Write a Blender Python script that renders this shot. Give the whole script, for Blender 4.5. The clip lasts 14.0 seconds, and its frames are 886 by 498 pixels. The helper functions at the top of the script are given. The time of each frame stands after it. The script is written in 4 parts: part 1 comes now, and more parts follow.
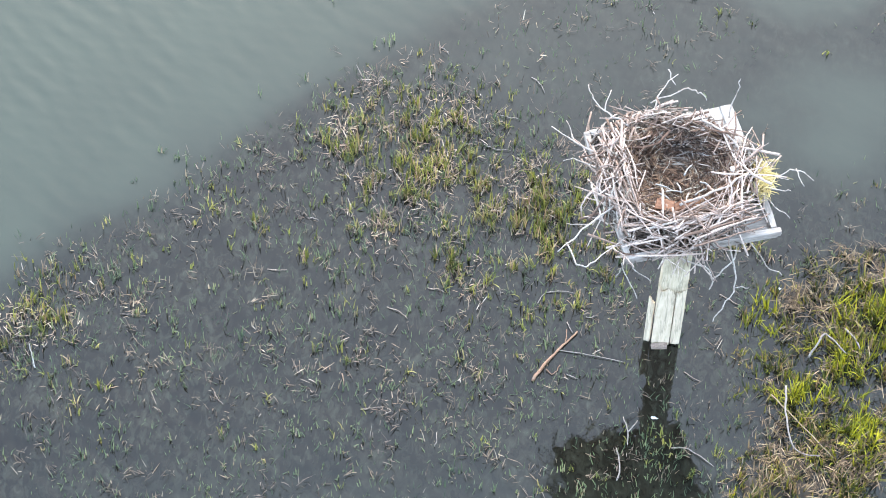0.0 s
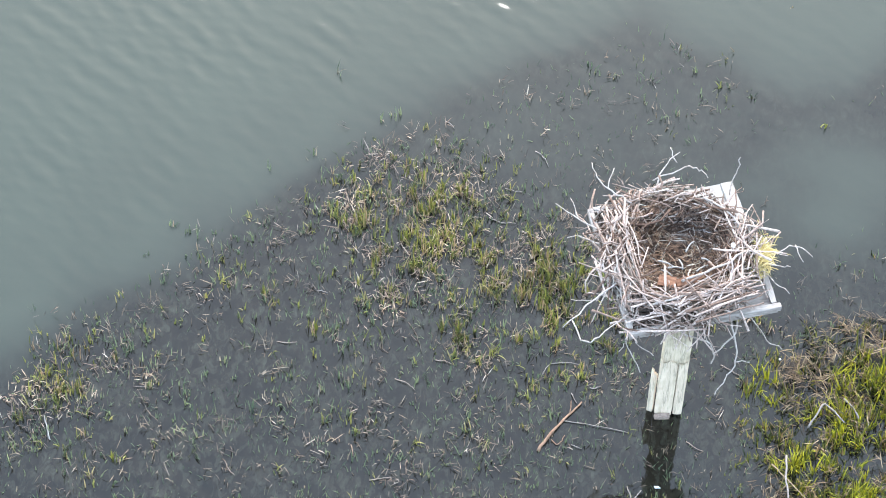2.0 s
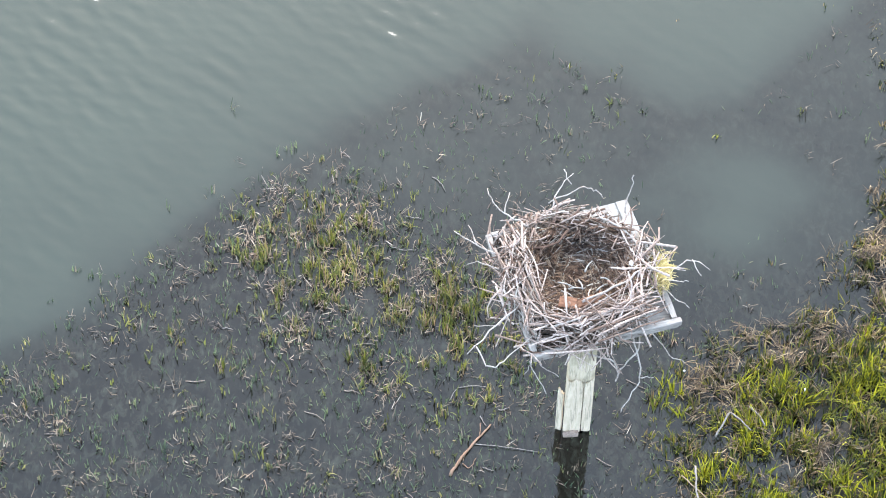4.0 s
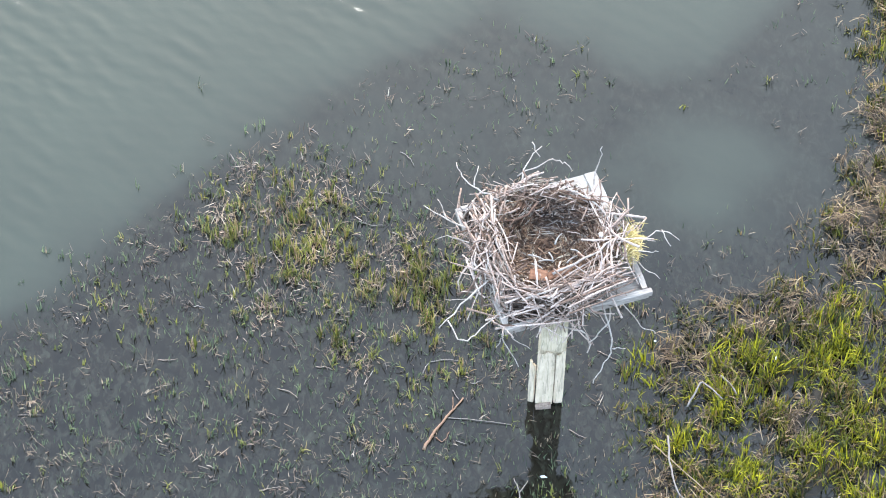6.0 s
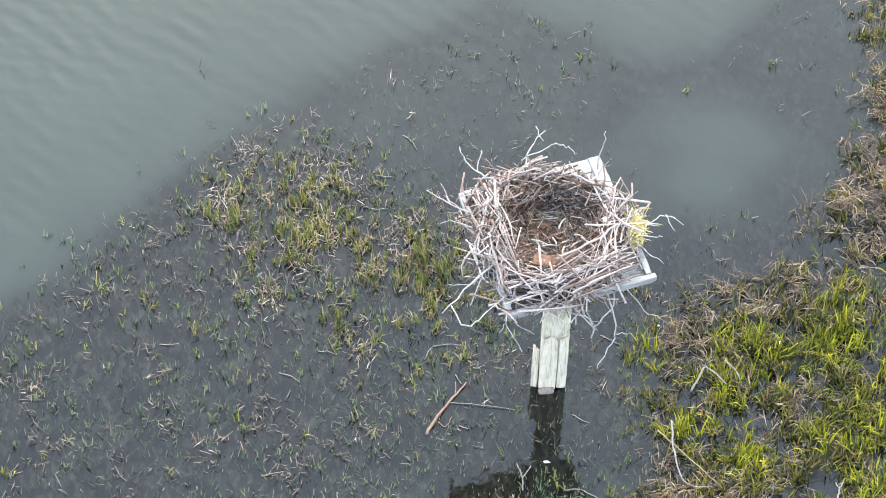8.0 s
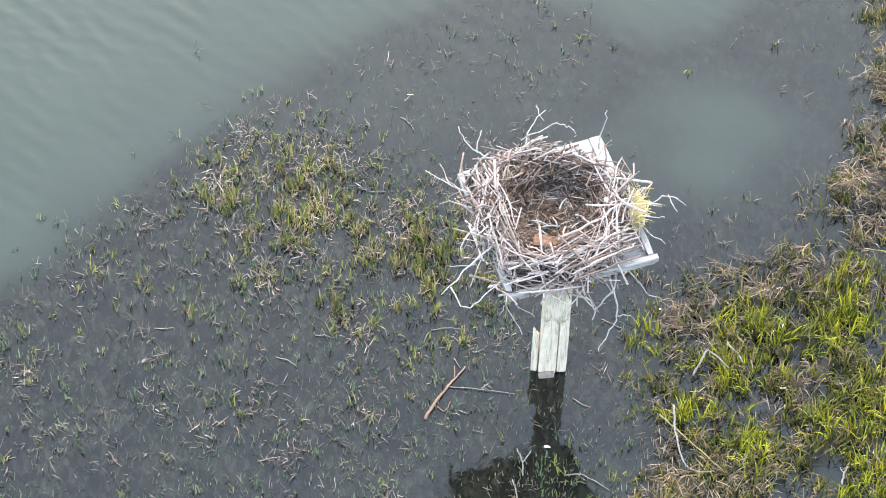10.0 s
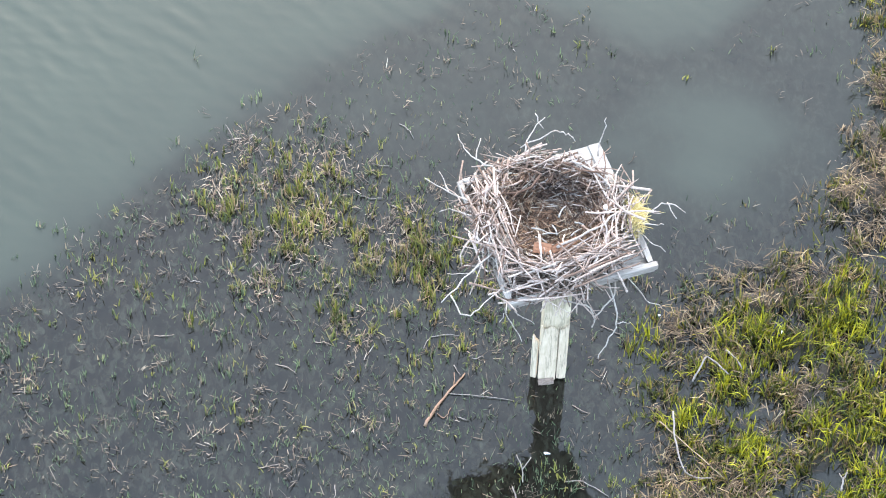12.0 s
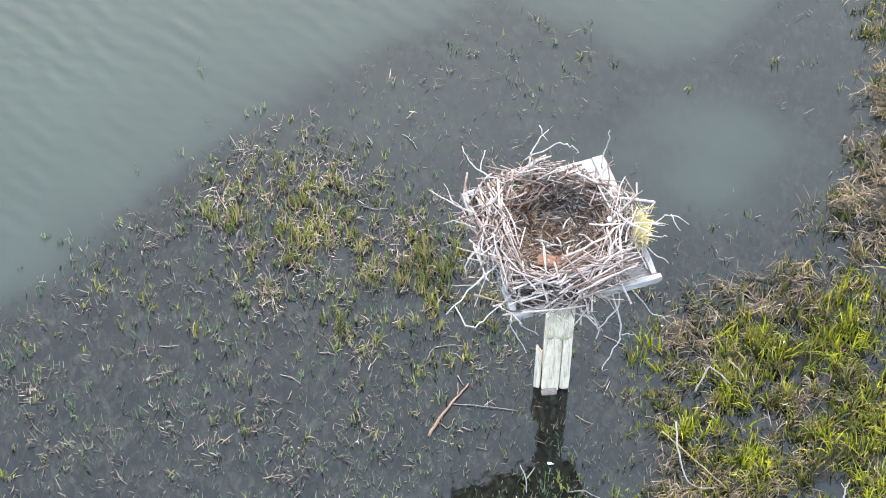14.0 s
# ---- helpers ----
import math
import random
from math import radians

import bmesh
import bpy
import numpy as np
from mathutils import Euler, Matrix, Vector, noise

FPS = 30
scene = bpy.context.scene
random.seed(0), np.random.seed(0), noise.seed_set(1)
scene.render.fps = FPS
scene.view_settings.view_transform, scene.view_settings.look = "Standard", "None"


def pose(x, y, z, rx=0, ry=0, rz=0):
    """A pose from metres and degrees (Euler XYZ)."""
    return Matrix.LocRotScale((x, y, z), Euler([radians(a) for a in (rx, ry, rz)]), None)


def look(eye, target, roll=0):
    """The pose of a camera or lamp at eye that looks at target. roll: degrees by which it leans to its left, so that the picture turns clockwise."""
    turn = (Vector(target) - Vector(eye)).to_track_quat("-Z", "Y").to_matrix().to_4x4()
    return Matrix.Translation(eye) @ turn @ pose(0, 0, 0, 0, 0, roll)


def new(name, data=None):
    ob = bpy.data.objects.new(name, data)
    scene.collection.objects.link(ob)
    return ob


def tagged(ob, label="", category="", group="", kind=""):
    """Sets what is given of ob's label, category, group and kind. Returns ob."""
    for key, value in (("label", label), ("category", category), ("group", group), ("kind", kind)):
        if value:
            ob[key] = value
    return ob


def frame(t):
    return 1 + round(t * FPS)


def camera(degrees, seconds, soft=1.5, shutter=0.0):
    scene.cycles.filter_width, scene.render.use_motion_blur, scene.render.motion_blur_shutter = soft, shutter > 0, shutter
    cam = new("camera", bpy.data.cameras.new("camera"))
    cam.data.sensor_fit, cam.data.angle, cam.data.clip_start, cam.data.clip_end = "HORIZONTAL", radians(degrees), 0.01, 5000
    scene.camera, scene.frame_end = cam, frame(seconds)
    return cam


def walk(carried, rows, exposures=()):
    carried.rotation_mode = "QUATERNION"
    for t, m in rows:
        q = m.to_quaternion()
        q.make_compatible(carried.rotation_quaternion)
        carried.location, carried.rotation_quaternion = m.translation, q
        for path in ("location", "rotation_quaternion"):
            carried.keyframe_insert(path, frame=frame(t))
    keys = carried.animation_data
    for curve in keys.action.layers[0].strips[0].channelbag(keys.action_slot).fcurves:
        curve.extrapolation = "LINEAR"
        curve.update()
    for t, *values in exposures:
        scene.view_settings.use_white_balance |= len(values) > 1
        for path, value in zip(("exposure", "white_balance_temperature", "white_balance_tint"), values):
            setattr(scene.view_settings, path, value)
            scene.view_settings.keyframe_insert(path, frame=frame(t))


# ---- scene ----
cam = camera(17.0, 14.0, soft=1.0)
PATH = [
    (0, (-0.999, -13.768, 19.758), (-1.068, -12.585, 18.148), 2.5),
    (0.5, (-1.003, -13.82, 19.811), (-1.073, -12.632, 18.203), 2.4),
    (1, (-0.978, -13.874, 19.911), (-1.051, -12.667, 18.318), 2.3),
    (1.5, (-1.029, -13.874, 20.113), (-1.1, -12.667, 18.52), 2.4),
    (2, (-1.065, -13.844, 20.315), (-1.136, -12.639, 18.72), 2.3),
    (2.5, (-1.059, -13.772, 20.444), (-1.094, -12.566, 18.848), 1.9),
    (3, (-1.028, -13.755, 20.594), (-1.042, -12.547, 19.0), 1.7),
    (3.2, (-1.019, -13.761, 20.604), (-1.034, -12.55, 19.012), 1.6),
    (5.3, (-1.022, -13.826, 20.581), (-1.011, -12.619, 18.987), 1.4),
    (5.5, (-1.045, -13.803, 20.594), (-1.032, -12.6, 18.996), 1.4),
    (6, (-1.034, -13.826, 20.626), (-1.021, -12.628, 19.024), 1.4),
    (6.5, (-1.052, -13.816, 20.645), (-1.037, -12.631, 19.034), 1.5),
    (7, (-1.079, -13.795, 20.688), (-1.062, -12.611, 19.076), 1.6),
    (7.5, (-1.081, -13.747, 20.686), (-1.064, -12.564, 19.073), 1.5),
    (8, (-1.079, -13.719, 20.589), (-1.064, -12.534, 18.978), 1.5),
    (8.5, (-1.131, -13.704, 20.467), (-1.113, -12.519, 18.856), 1.6),
    (11, (-1.102, -13.614, 20.208), (-1.082, -12.431, 18.596), 1.6),
    (11.5, (-1.156, -13.612, 20.231), (-1.132, -12.43, 18.618), 1.7),
    (12, (-1.145, -13.593, 20.314), (-1.123, -12.41, 18.702), 1.6),
    (12.5, (-1.197, -13.583, 20.338), (-1.172, -12.4, 18.725), 1.7),
    (13, (-1.249, -13.624, 20.366), (-1.223, -12.44, 18.754), 1.8),
    (13.5, (-1.237, -13.626, 20.418), (-1.213, -12.443, 18.806), 1.7),
    (14, (-1.24, -13.59, 20.449), (-1.213, -12.407, 18.838), 1.8),
]
walk(cam, [(t, look(eye, target, roll)) for t, eye, target, roll in PATH],
     exposures=[(0, 2.36), (1, 2.27), (2, 2.26), (3, 2.22), (5.5, 2.22), (8, 2.29), (11, 2.32), (14, 2.33)])

# ---- light ----
world = bpy.data.worlds.new("overcast_sky")
scene.world = world
world.use_nodes = True
wn = world.node_tree.nodes
sky = wn.new("ShaderNodeTexSky")
sky.sky_type = "NISHITA"
sky.sun_disc = False
sky.sun_elevation = radians(32.3)
sky.sun_rotation = radians(-3)
sky.dust_density = 3.0
sky.air_density = 1.0
sky.ozone_density = 1.0
# a high, even cloud veil over the blue
veil = wn.new("ShaderNodeMix")
veil.data_type = "RGBA"
veil.inputs[0].default_value = 0.62
veil.inputs[7].default_value = (4.42, 6.0, 8.10, 1)
world.node_tree.links.new(sky.outputs["Color"], veil.inputs[6])
world.node_tree.links.new(veil.outputs[2], wn["Background"].inputs["Color"])
wn["Background"].inputs["Strength"].default_value = 0.154

sun = new("sun", bpy.data.lights.new("sun", "SUN"))
sun.data.energy = 1.25
sun.data.angle = radians(26)
sun.data.color = (1.0, 0.97, 0.93)
sun.matrix_world = look((0, 0, 30), (2.5, -47.5, 0))


# ---- materials ----
def material(name):
    m = bpy.data.materials.new(name)
    m.use_nodes = True
    nodes, links = m.node_tree.nodes, m.node_tree.links
    return m, nodes, links, nodes["Principled BSDF"]


def ramp(nodes, links, fac, stops):
    r = nodes.new("ShaderNodeValToRGB")
    el = r.color_ramp.elements
    el[0].position, el[0].color = stops[0][0], (*stops[0][1], 1)
    el[1].position, el[1].color = stops[-1][0], (*stops[-1][1], 1)
    for p, c in stops[1:-1]:
        e = el.new(p)
        e.color = (*c, 1)
    links.new(fac, r.inputs["Fac"])
    return r.outputs["Color"]


def texcoord(nodes, links, scale=(1, 1, 1), turn=(0, 0, 0), world_space=False):
    mp = nodes.new("ShaderNodeMapping")
    mp.inputs["Scale"].default_value = scale
    mp.inputs["Rotation"].default_value = turn
    if world_space:
        links.new(nodes.new("ShaderNodeNewGeometry").outputs["Position"], mp.inputs["Vector"])
    else:
        links.new(nodes.new("ShaderNodeTexCoord").outputs["Object"], mp.inputs["Vector"])
    return mp.outputs["Vector"]


def grain(nodes, links, vec, scale, detail=4.0, rough=0.6, distort=0.0):
    n = nodes.new("ShaderNodeTexNoise")
    n.inputs["Scale"].default_value = scale
    n.inputs["Detail"].default_value = detail
    n.inputs["Roughness"].default_value = rough
    n.inputs["Distortion"].default_value = distort
    links.new(vec, n.inputs["Vector"])
    return n.outputs["Fac"]


def mix_rgb(nodes, links, fac, a, b, blend="MIX"):
    m = nodes.new("ShaderNodeMix")
    m.data_type, m.blend_type = "RGBA", blend
    for s, v in ((m.inputs[0], fac), (m.inputs[6], a), (m.inputs[7], b)):
        if isinstance(v, bpy.types.NodeSocket):
            links.new(v, s)
        elif isinstance(v, tuple):
            s.default_value = (*v, 1)
        else:
            s.default_value = v
    return m.outputs[2]


def calc(nodes, links, op, a, b=0.0, c=0.0):
    m = nodes.new("ShaderNodeMath")
    m.operation = op
    for s, v in zip(m.inputs, (a, b, c)):
        if isinstance(v, bpy.types.NodeSocket):
            links.new(v, s)
        else:
            s.default_value = v
    return m.outputs[0]


def bump(nodes, links, shader, height, strength, distance):
    b = nodes.new("ShaderNodeBump")
    b.inputs["Strength"].default_value = strength
    b.inputs["Distance"].default_value = distance
    links.new(height, b.inputs["Height"])
    links.new(b.outputs["Normal"], shader.inputs["Normal"])
    return b


def wood_material(name, stops, along=(40, 40, 4), stain=(0.1, 0.1, 0.1), stain_amount=0.5, rough=0.85, by_object=False, cracks=None):
    m, n, l, p = material(name)
    vec = texcoord(n, l, along)
    fine = grain(n, l, vec, 1.0, 6, 0.65, 0.6)
    col = ramp(n, l, fine, stops)
    broad = grain(n, l, texcoord(n, l), 5.0, 3, 0.6)
    mask = calc(n, l, "MULTIPLY", ramp(n, l, broad, [(0.45, (0, 0, 0)), (0.7, (1, 1, 1))]), stain_amount)
    col = mix_rgb(n, l, mask, col, stain)
    if by_object:
        rnd = n.new("ShaderNodeObjectInfo").outputs["Random"]
        col = mix_rgb(n, l, 1.0, col, ramp(n, l, rnd, [(0.0, (0.26, 0.185, 0.145)), (0.35, (0.60, 0.51, 0.46)), (0.7, (0.98, 0.92, 0.89)), (1.0, (1.28, 1.23, 1.20))]), "MULTIPLY")
    height = fine
    if cracks:
        # thin drying cracks along the grain
        line = grain(n, l, texcoord(n, l, cracks), 26.0, 3, 0.5, 0.3)
        gap = ramp(n, l, calc(n, l, "ABSOLUTE", calc(n, l, "SUBTRACT", line, 0.5)), [(0.006, (1, 1, 1)), (0.022, (0, 0, 0))])
        col = mix_rgb(n, l, calc(n, l, "MULTIPLY", gap, 0.42), col, (0.07, 0.06, 0.04))
        height = calc(n, l, "SUBTRACT", fine, gap)
    l.new(col, p.inputs["Base Color"])
    p.inputs["Roughness"].default_value = rough
    p.inputs["Specular IOR Level"].default_value = 0.25
    bump(n, l, p, height, 0.5, 0.004)
    return m


def blade_material(name, stops, rough=0.5, thin=0.35):
    m, n, l, p = material(name)
    rnd = n.new("ShaderNodeNewGeometry").outputs["Random Per Island"]
    col = ramp(n, l, rnd, stops)
    patch = grain(n, l, texcoord(n, l, world_space=True), 2.2, 3)
    col = mix_rgb(n, l, 1.0, col, ramp(n, l, patch, [(0.3, (0.60, 0.60, 0.62)), (0.7, (1.35, 1.25, 1.0))]), "MULTIPLY")
    l.new(col, p.inputs["Base Color"])
    p.inputs["Roughness"].default_value = rough
    p.inputs["Specular IOR Level"].default_value = 0.3
    if thin > 0:
        t = n.new("ShaderNodeBsdfTranslucent")
        l.new(col, t.inputs["Color"])
        mx = n.new("ShaderNodeMixShader")
        mx.inputs["Fac"].default_value = thin
        l.new(p.outputs[0], mx.inputs[1])
        l.new(t.outputs[0], mx.inputs[2])
        l.new(mx.outputs[0], n["Material Output"].inputs["Surface"])
    return m


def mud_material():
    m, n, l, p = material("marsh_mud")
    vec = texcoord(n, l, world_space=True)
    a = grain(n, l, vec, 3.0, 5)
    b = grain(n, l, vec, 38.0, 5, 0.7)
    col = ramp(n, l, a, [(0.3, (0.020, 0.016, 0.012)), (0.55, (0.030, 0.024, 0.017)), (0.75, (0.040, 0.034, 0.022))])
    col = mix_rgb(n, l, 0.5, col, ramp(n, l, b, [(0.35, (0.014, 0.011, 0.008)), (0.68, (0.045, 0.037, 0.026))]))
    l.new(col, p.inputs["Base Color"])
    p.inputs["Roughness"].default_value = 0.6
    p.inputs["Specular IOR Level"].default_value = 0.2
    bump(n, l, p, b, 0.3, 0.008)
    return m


def water_material():
    """Murky water: clear brown over the shelf, cloudy grey-green where silt is stirred up, under a mirror-smooth surface."""
    m, n, l, p = material("water_surface")
    vec = texcoord(n, l, world_space=True)
    load = n.new("ShaderNodeAttribute")
    load.attribute_name = "silt"
    cloud = grain(n, l, vec, 1.1, 5, 0.55, 0.6)
    wisp = grain(n, l, vec, 4.5, 4, 0.6, 0.9)
    k = calc(n, l, "ADD", load.outputs["Fac"], calc(n, l, "MULTIPLY", calc(n, l, "SUBTRACT", cloud, 0.5), 0.30))
    k = calc(n, l, "ADD", k, calc(n, l, "MULTIPLY", calc(n, l, "SUBTRACT", wisp, 0.5), 0.10))
    # drowned plants and litter show dimly through the clearer water
    drowned = grain(n, l, texcoord(n, l, (1.0, 0.55, 1.0), world_space=True), 16.0, 5, 0.72, 0.8)
    bed = ramp(n, l, drowned, [(0.38, (0.0046, 0.0034, 0.0022)), (0.52, (0.0100, 0.0088, 0.0058)), (0.66, (0.0210, 0.0215, 0.0150)), (0.78, (0.0330, 0.0300, 0.0230))])
    broad = grain(n, l, vec, 2.4, 4, 0.6)
    bed = mix_rgb(n, l, 1.0, bed, ramp(n, l, broad, [(0.32, (0.45, 0.45, 0.45)), (0.68, (1.45, 1.45, 1.45))]), "MULTIPLY")
    col = mix_rgb(n, l, ramp(n, l, k, [(0.02, (0, 0, 0)), (0.55, (1, 1, 1))]), bed, ramp(n, l, k, [(0.2, (0.0145, 0.0158, 0.0122)), (1.0, (0.0345, 0.0402, 0.0288))]))
    l.new(col, p.inputs["Base Color"])
    p.inputs["IOR"].default_value = 1.335
    p.inputs["Roughness"].default_value = 0.035
    fine = grain(n, l, vec, 14.0, 2, 0.5)
    bump(n, l, p, fine, 0.12, 0.004)
    return m


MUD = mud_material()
WATER = water_material()
TWIG = wood_material("bleached_twig", [(0.3, (0.19, 0.136, 0.105)), (0.5, (0.41, 0.33, 0.282)), (0.72, (0.62, 0.535, 0.48))], (60, 60, 60), (0.145, 0.088, 0.060), 0.5, by_object=True)
PALE_TWIG = wood_material("pale_branch", [(0.3, (0.20, 0.155, 0.125)), (0.5, (0.36, 0.30, 0.255)), (0.72, (0.52, 0.45, 0.395))], (60, 60, 60), (0.16, 0.105, 0.075), 0.45)
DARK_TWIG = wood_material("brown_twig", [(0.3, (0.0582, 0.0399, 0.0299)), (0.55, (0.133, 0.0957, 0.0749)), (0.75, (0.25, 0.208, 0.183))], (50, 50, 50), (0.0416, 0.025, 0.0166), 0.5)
PAINTED = wood_material("pale_weathered_post_wood", [(0.25, (0.34, 0.265, 0.175)), (0.5, (0.56, 0.45, 0.315)), (0.75, (0.69, 0.575, 0.42))], (6, 45, 45), (0.20, 0.16, 0.09), 0.7, cracks=(0.05, 1.0, 1.0))
POST_BOARD = wood_material("pale_split_board", [(0.25, (0.43, 0.33, 0.225)), (0.5, (0.64, 0.505, 0.365)), (0.75, (0.75, 0.62, 0.46))], (45, 45, 5), (0.30, 0.22, 0.13), 0.4, cracks=(1.0, 1.0, 0.05))
BOARD = wood_material("grey_weathered_board", [(0.25, (0.17, 0.140, 0.117)), (0.5, (0.31, 0.265, 0.228)), (0.75, (0.45, 0.395, 0.342))], (6, 50, 30), (0.16, 0.12, 0.095), 0.65)
STICK = wood_material("bleached_driftwood", [(0.3, (0.125, 0.096, 0.0788)), (0.6, (0.279, 0.235, 0.207))], (60, 60, 60), (0.192, 0.144, 0.115), 0.4)
RED_WOOD = wood_material("peeled_orange_wood", [(0.3, (0.179, 0.0896, 0.0538)), (0.6, (0.305, 0.179, 0.116)), (0.8, (0.377, 0.295, 0.242))], (50, 50, 50), (0.143, 0.0717, 0.0358), 0.5)
RED_STRAW = wood_material("pinkish_tan_stem", [(0.3, (0.16, 0.11, 0.085)), (0.6, (0.32, 0.24, 0.19))], (50, 50, 50), (0.12, 0.08, 0.055), 0.4)
BARK = wood_material("orange_brown_bark", [(0.3, (0.10, 0.042, 0.023)), (0.6, (0.24, 0.115, 0.065)), (0.8, (0.38, 0.24, 0.155))], (20, 60, 20), (0.09, 0.04, 0.022), 0.5)
LIVE = blade_material("live_grass", [(0.0, (0.009, 0.014, 0.004)), (0.3, (0.036, 0.048, 0.008)), (0.58, (0.115, 0.118, 0.014)), (0.74, (0.25, 0.225, 0.03)), (0.80, (0.13, 0.080, 0.034)), (1.0, (0.30, 0.21, 0.11))])
LUSH = blade_material("lush_yellow_grass", [(0.0, (0.022, 0.035, 0.005)), (0.4, (0.135, 0.150, 0.010)), (1.0, (0.47, 0.44, 0.026))], 0.5, 0.4)
SPROUT = blade_material("pale_green_sprout", [(0.0, (0.0414, 0.057, 0.0184)), (0.35, (0.115, 0.136, 0.0386)), (0.75, (0.248, 0.244, 0.057)), (1.0, (0.35, 0.276, 0.143))])
TUFT = blade_material("flooded_tuft_grass", [(0.0, (0.032, 0.042, 0.010)), (0.4, (0.115, 0.130, 0.024)), (0.66, (0.24, 0.235, 0.045)), (0.74, (0.21, 0.135, 0.075)), (1.0, (0.36, 0.265, 0.18))])
STRAW = blade_material("dead_straw", [(0.0, (0.055, 0.034, 0.026)), (0.35, (0.20, 0.135, 0.105)), (0.85, (0.36, 0.27, 0.215)), (1.0, (0.54, 0.45, 0.39))], 0.7, 0.15)
SHOOT = blade_material("drowned_shoot", [(0.0, (0.0473, 0.0705, 0.0447)), (0.4, (0.0946, 0.133, 0.0817)), (0.82, (0.159, 0.198, 0.112)), (0.90, (0.189, 0.15, 0.112)), (1.0, (0.292, 0.249, 0.206))], 0.7, 0.5)
LITTER = blade_material("drowned_stem", [(0.0, (0.060, 0.046, 0.037)), (0.4, (0.125, 0.092, 0.074)), (0.85, (0.195, 0.150, 0.122)), (1.0, (0.27, 0.225, 0.19))], 0.8, 0.25)
THATCH = blade_material("bank_thatch", [(0.0, (0.018, 0.011, 0.006)), (0.5, (0.085, 0.054, 0.031)), (0.85, (0.195, 0.132, 0.078)), (1.0, (0.36, 0.275, 0.185))], 0.75, 0.1)
YELLOW = blade_material("yellow_straw", [(0.0, (0.232, 0.179, 0.0627)), (0.5, (0.412, 0.332, 0.134)), (1.0, (0.556, 0.484, 0.295))], 0.6, 0.25)
FINE = blade_material("fine_twig_bark", [(0.0, (0.0368, 0.0221, 0.0147)), (0.35, (0.11, 0.0773, 0.0604)), (0.65, (0.251, 0.209, 0.184)), (1.0, (0.457, 0.416, 0.39))], 0.85, 0.0)
LINING = blade_material("brown_nest_fibre", [(0.0, (0.012, 0.006, 0.004)), (0.5, (0.062, 0.031, 0.019)), (0.85, (0.140, 0.083, 0.053)), (1.0, (0.25, 0.20, 0.165))], 0.8, 0.05)
WET = wood_material("wet_dark_wood", [(0.3, (0.0115, 0.00896, 0.0064)), (0.7, (0.032, 0.0256, 0.0179))], (6, 40, 40), (0.0128, 0.016, 0.0064), 0.5, 0.4)
PANEL = wood_material("white_stained_board", [(0.25, (0.22, 0.195, 0.172)), (0.5, (0.32, 0.29, 0.26)), (0.75, (0.43, 0.395, 0.36))], (5, 30, 30), (0.17, 0.13, 0.10), 0.9)
CHALK = wood_material("chalky_white", [(0.3, (0.499, 0.482, 0.458)), (0.6, (0.666, 0.658, 0.641))], (30, 30, 30), (0.416, 0.382, 0.333), 0.4)


# ---- building helpers ----
def part(name, data, mat, parent, label="", kind=""):
    """Links a mesh, or a bmesh, as one object under a thing or a part."""
    if isinstance(data, bmesh.types.BMesh):
        me = bpy.data.meshes.new(name)
        data.to_mesh(me)
        data.free()
        data = me
    if not data.materials:
        data.materials.append(mat)
    ob = new(name, data)
    ob.parent = parent
    return tagged(ob, label, kind=kind)


def mesh_of(name, verts, faces, smooth=False):
    me = bpy.data.meshes.new(name)
    me.from_pydata(verts, [], faces)
    if smooth:
        me.polygons.foreach_set("use_smooth", [True] * len(me.polygons))
    me.update()
    return me


def thing(name, at, label, category, group="", turn=0.0):
    ob = new(name)
    ob.empty_display_size = 0.1
    ob.location = at
    ob.rotation_euler = (0, 0, turn)
    return tagged(ob, label, category, group)


def add_tube(verts, faces, pts, radii, sides=5):
    """A tapered tube along points, closed at both ends."""
    base = len(verts)
    pts = [Vector(p) for p in pts]
    for i, p in enumerate(pts):
        d = (pts[min(i + 1, len(pts) - 1)] - pts[max(i - 1, 0)]).normalized()
        up = Vector((0, 0, 1)) if abs(d.z) < 0.9 else Vector((1, 0, 0))
        s = d.cross(up).normalized()
        u = s.cross(d)
        for k in range(sides):
            a = 2 * math.pi * k / sides
            verts.append(p + radii[i] * (math.cos(a) * s + math.sin(a) * u))
    for i in range(len(pts) - 1):
        for k in range(sides):
            a, b = base + i * sides + k, base + i * sides + (k + 1) % sides
            faces.append((a, b, b + sides, a + sides))
    faces.append(tuple(base + k for k in reversed(range(sides))))
    faces.append(tuple(base + (len(pts) - 1) * sides + k for k in range(sides)))


def smooth_line(points, steps=4, wobble=0.0, rng=random):
    """A rounded line through a few points."""
    pts = [Vector(p) for p in points]
    ext = [2 * pts[0] - pts[1], *pts, 2 * pts[-1] - pts[-2]]
    out = []
    for i in range(1, len(ext) - 2):
        p0, p1, p2, p3 = ext[i - 1 : i + 3]
        for k in range(steps):
            t = k / steps
            q = 0.5 * (2 * p1 + (p2 - p0) * t + (2 * p0 - 5 * p1 + 4 * p2 - p3) * t * t + (3 * p1 - p0 - 3 * p2 + p3) * t ** 3)
            out.append(q + Vector([rng.uniform(-wobble, wobble) for _ in range(3)]))
    out.append(pts[-1])
    return out


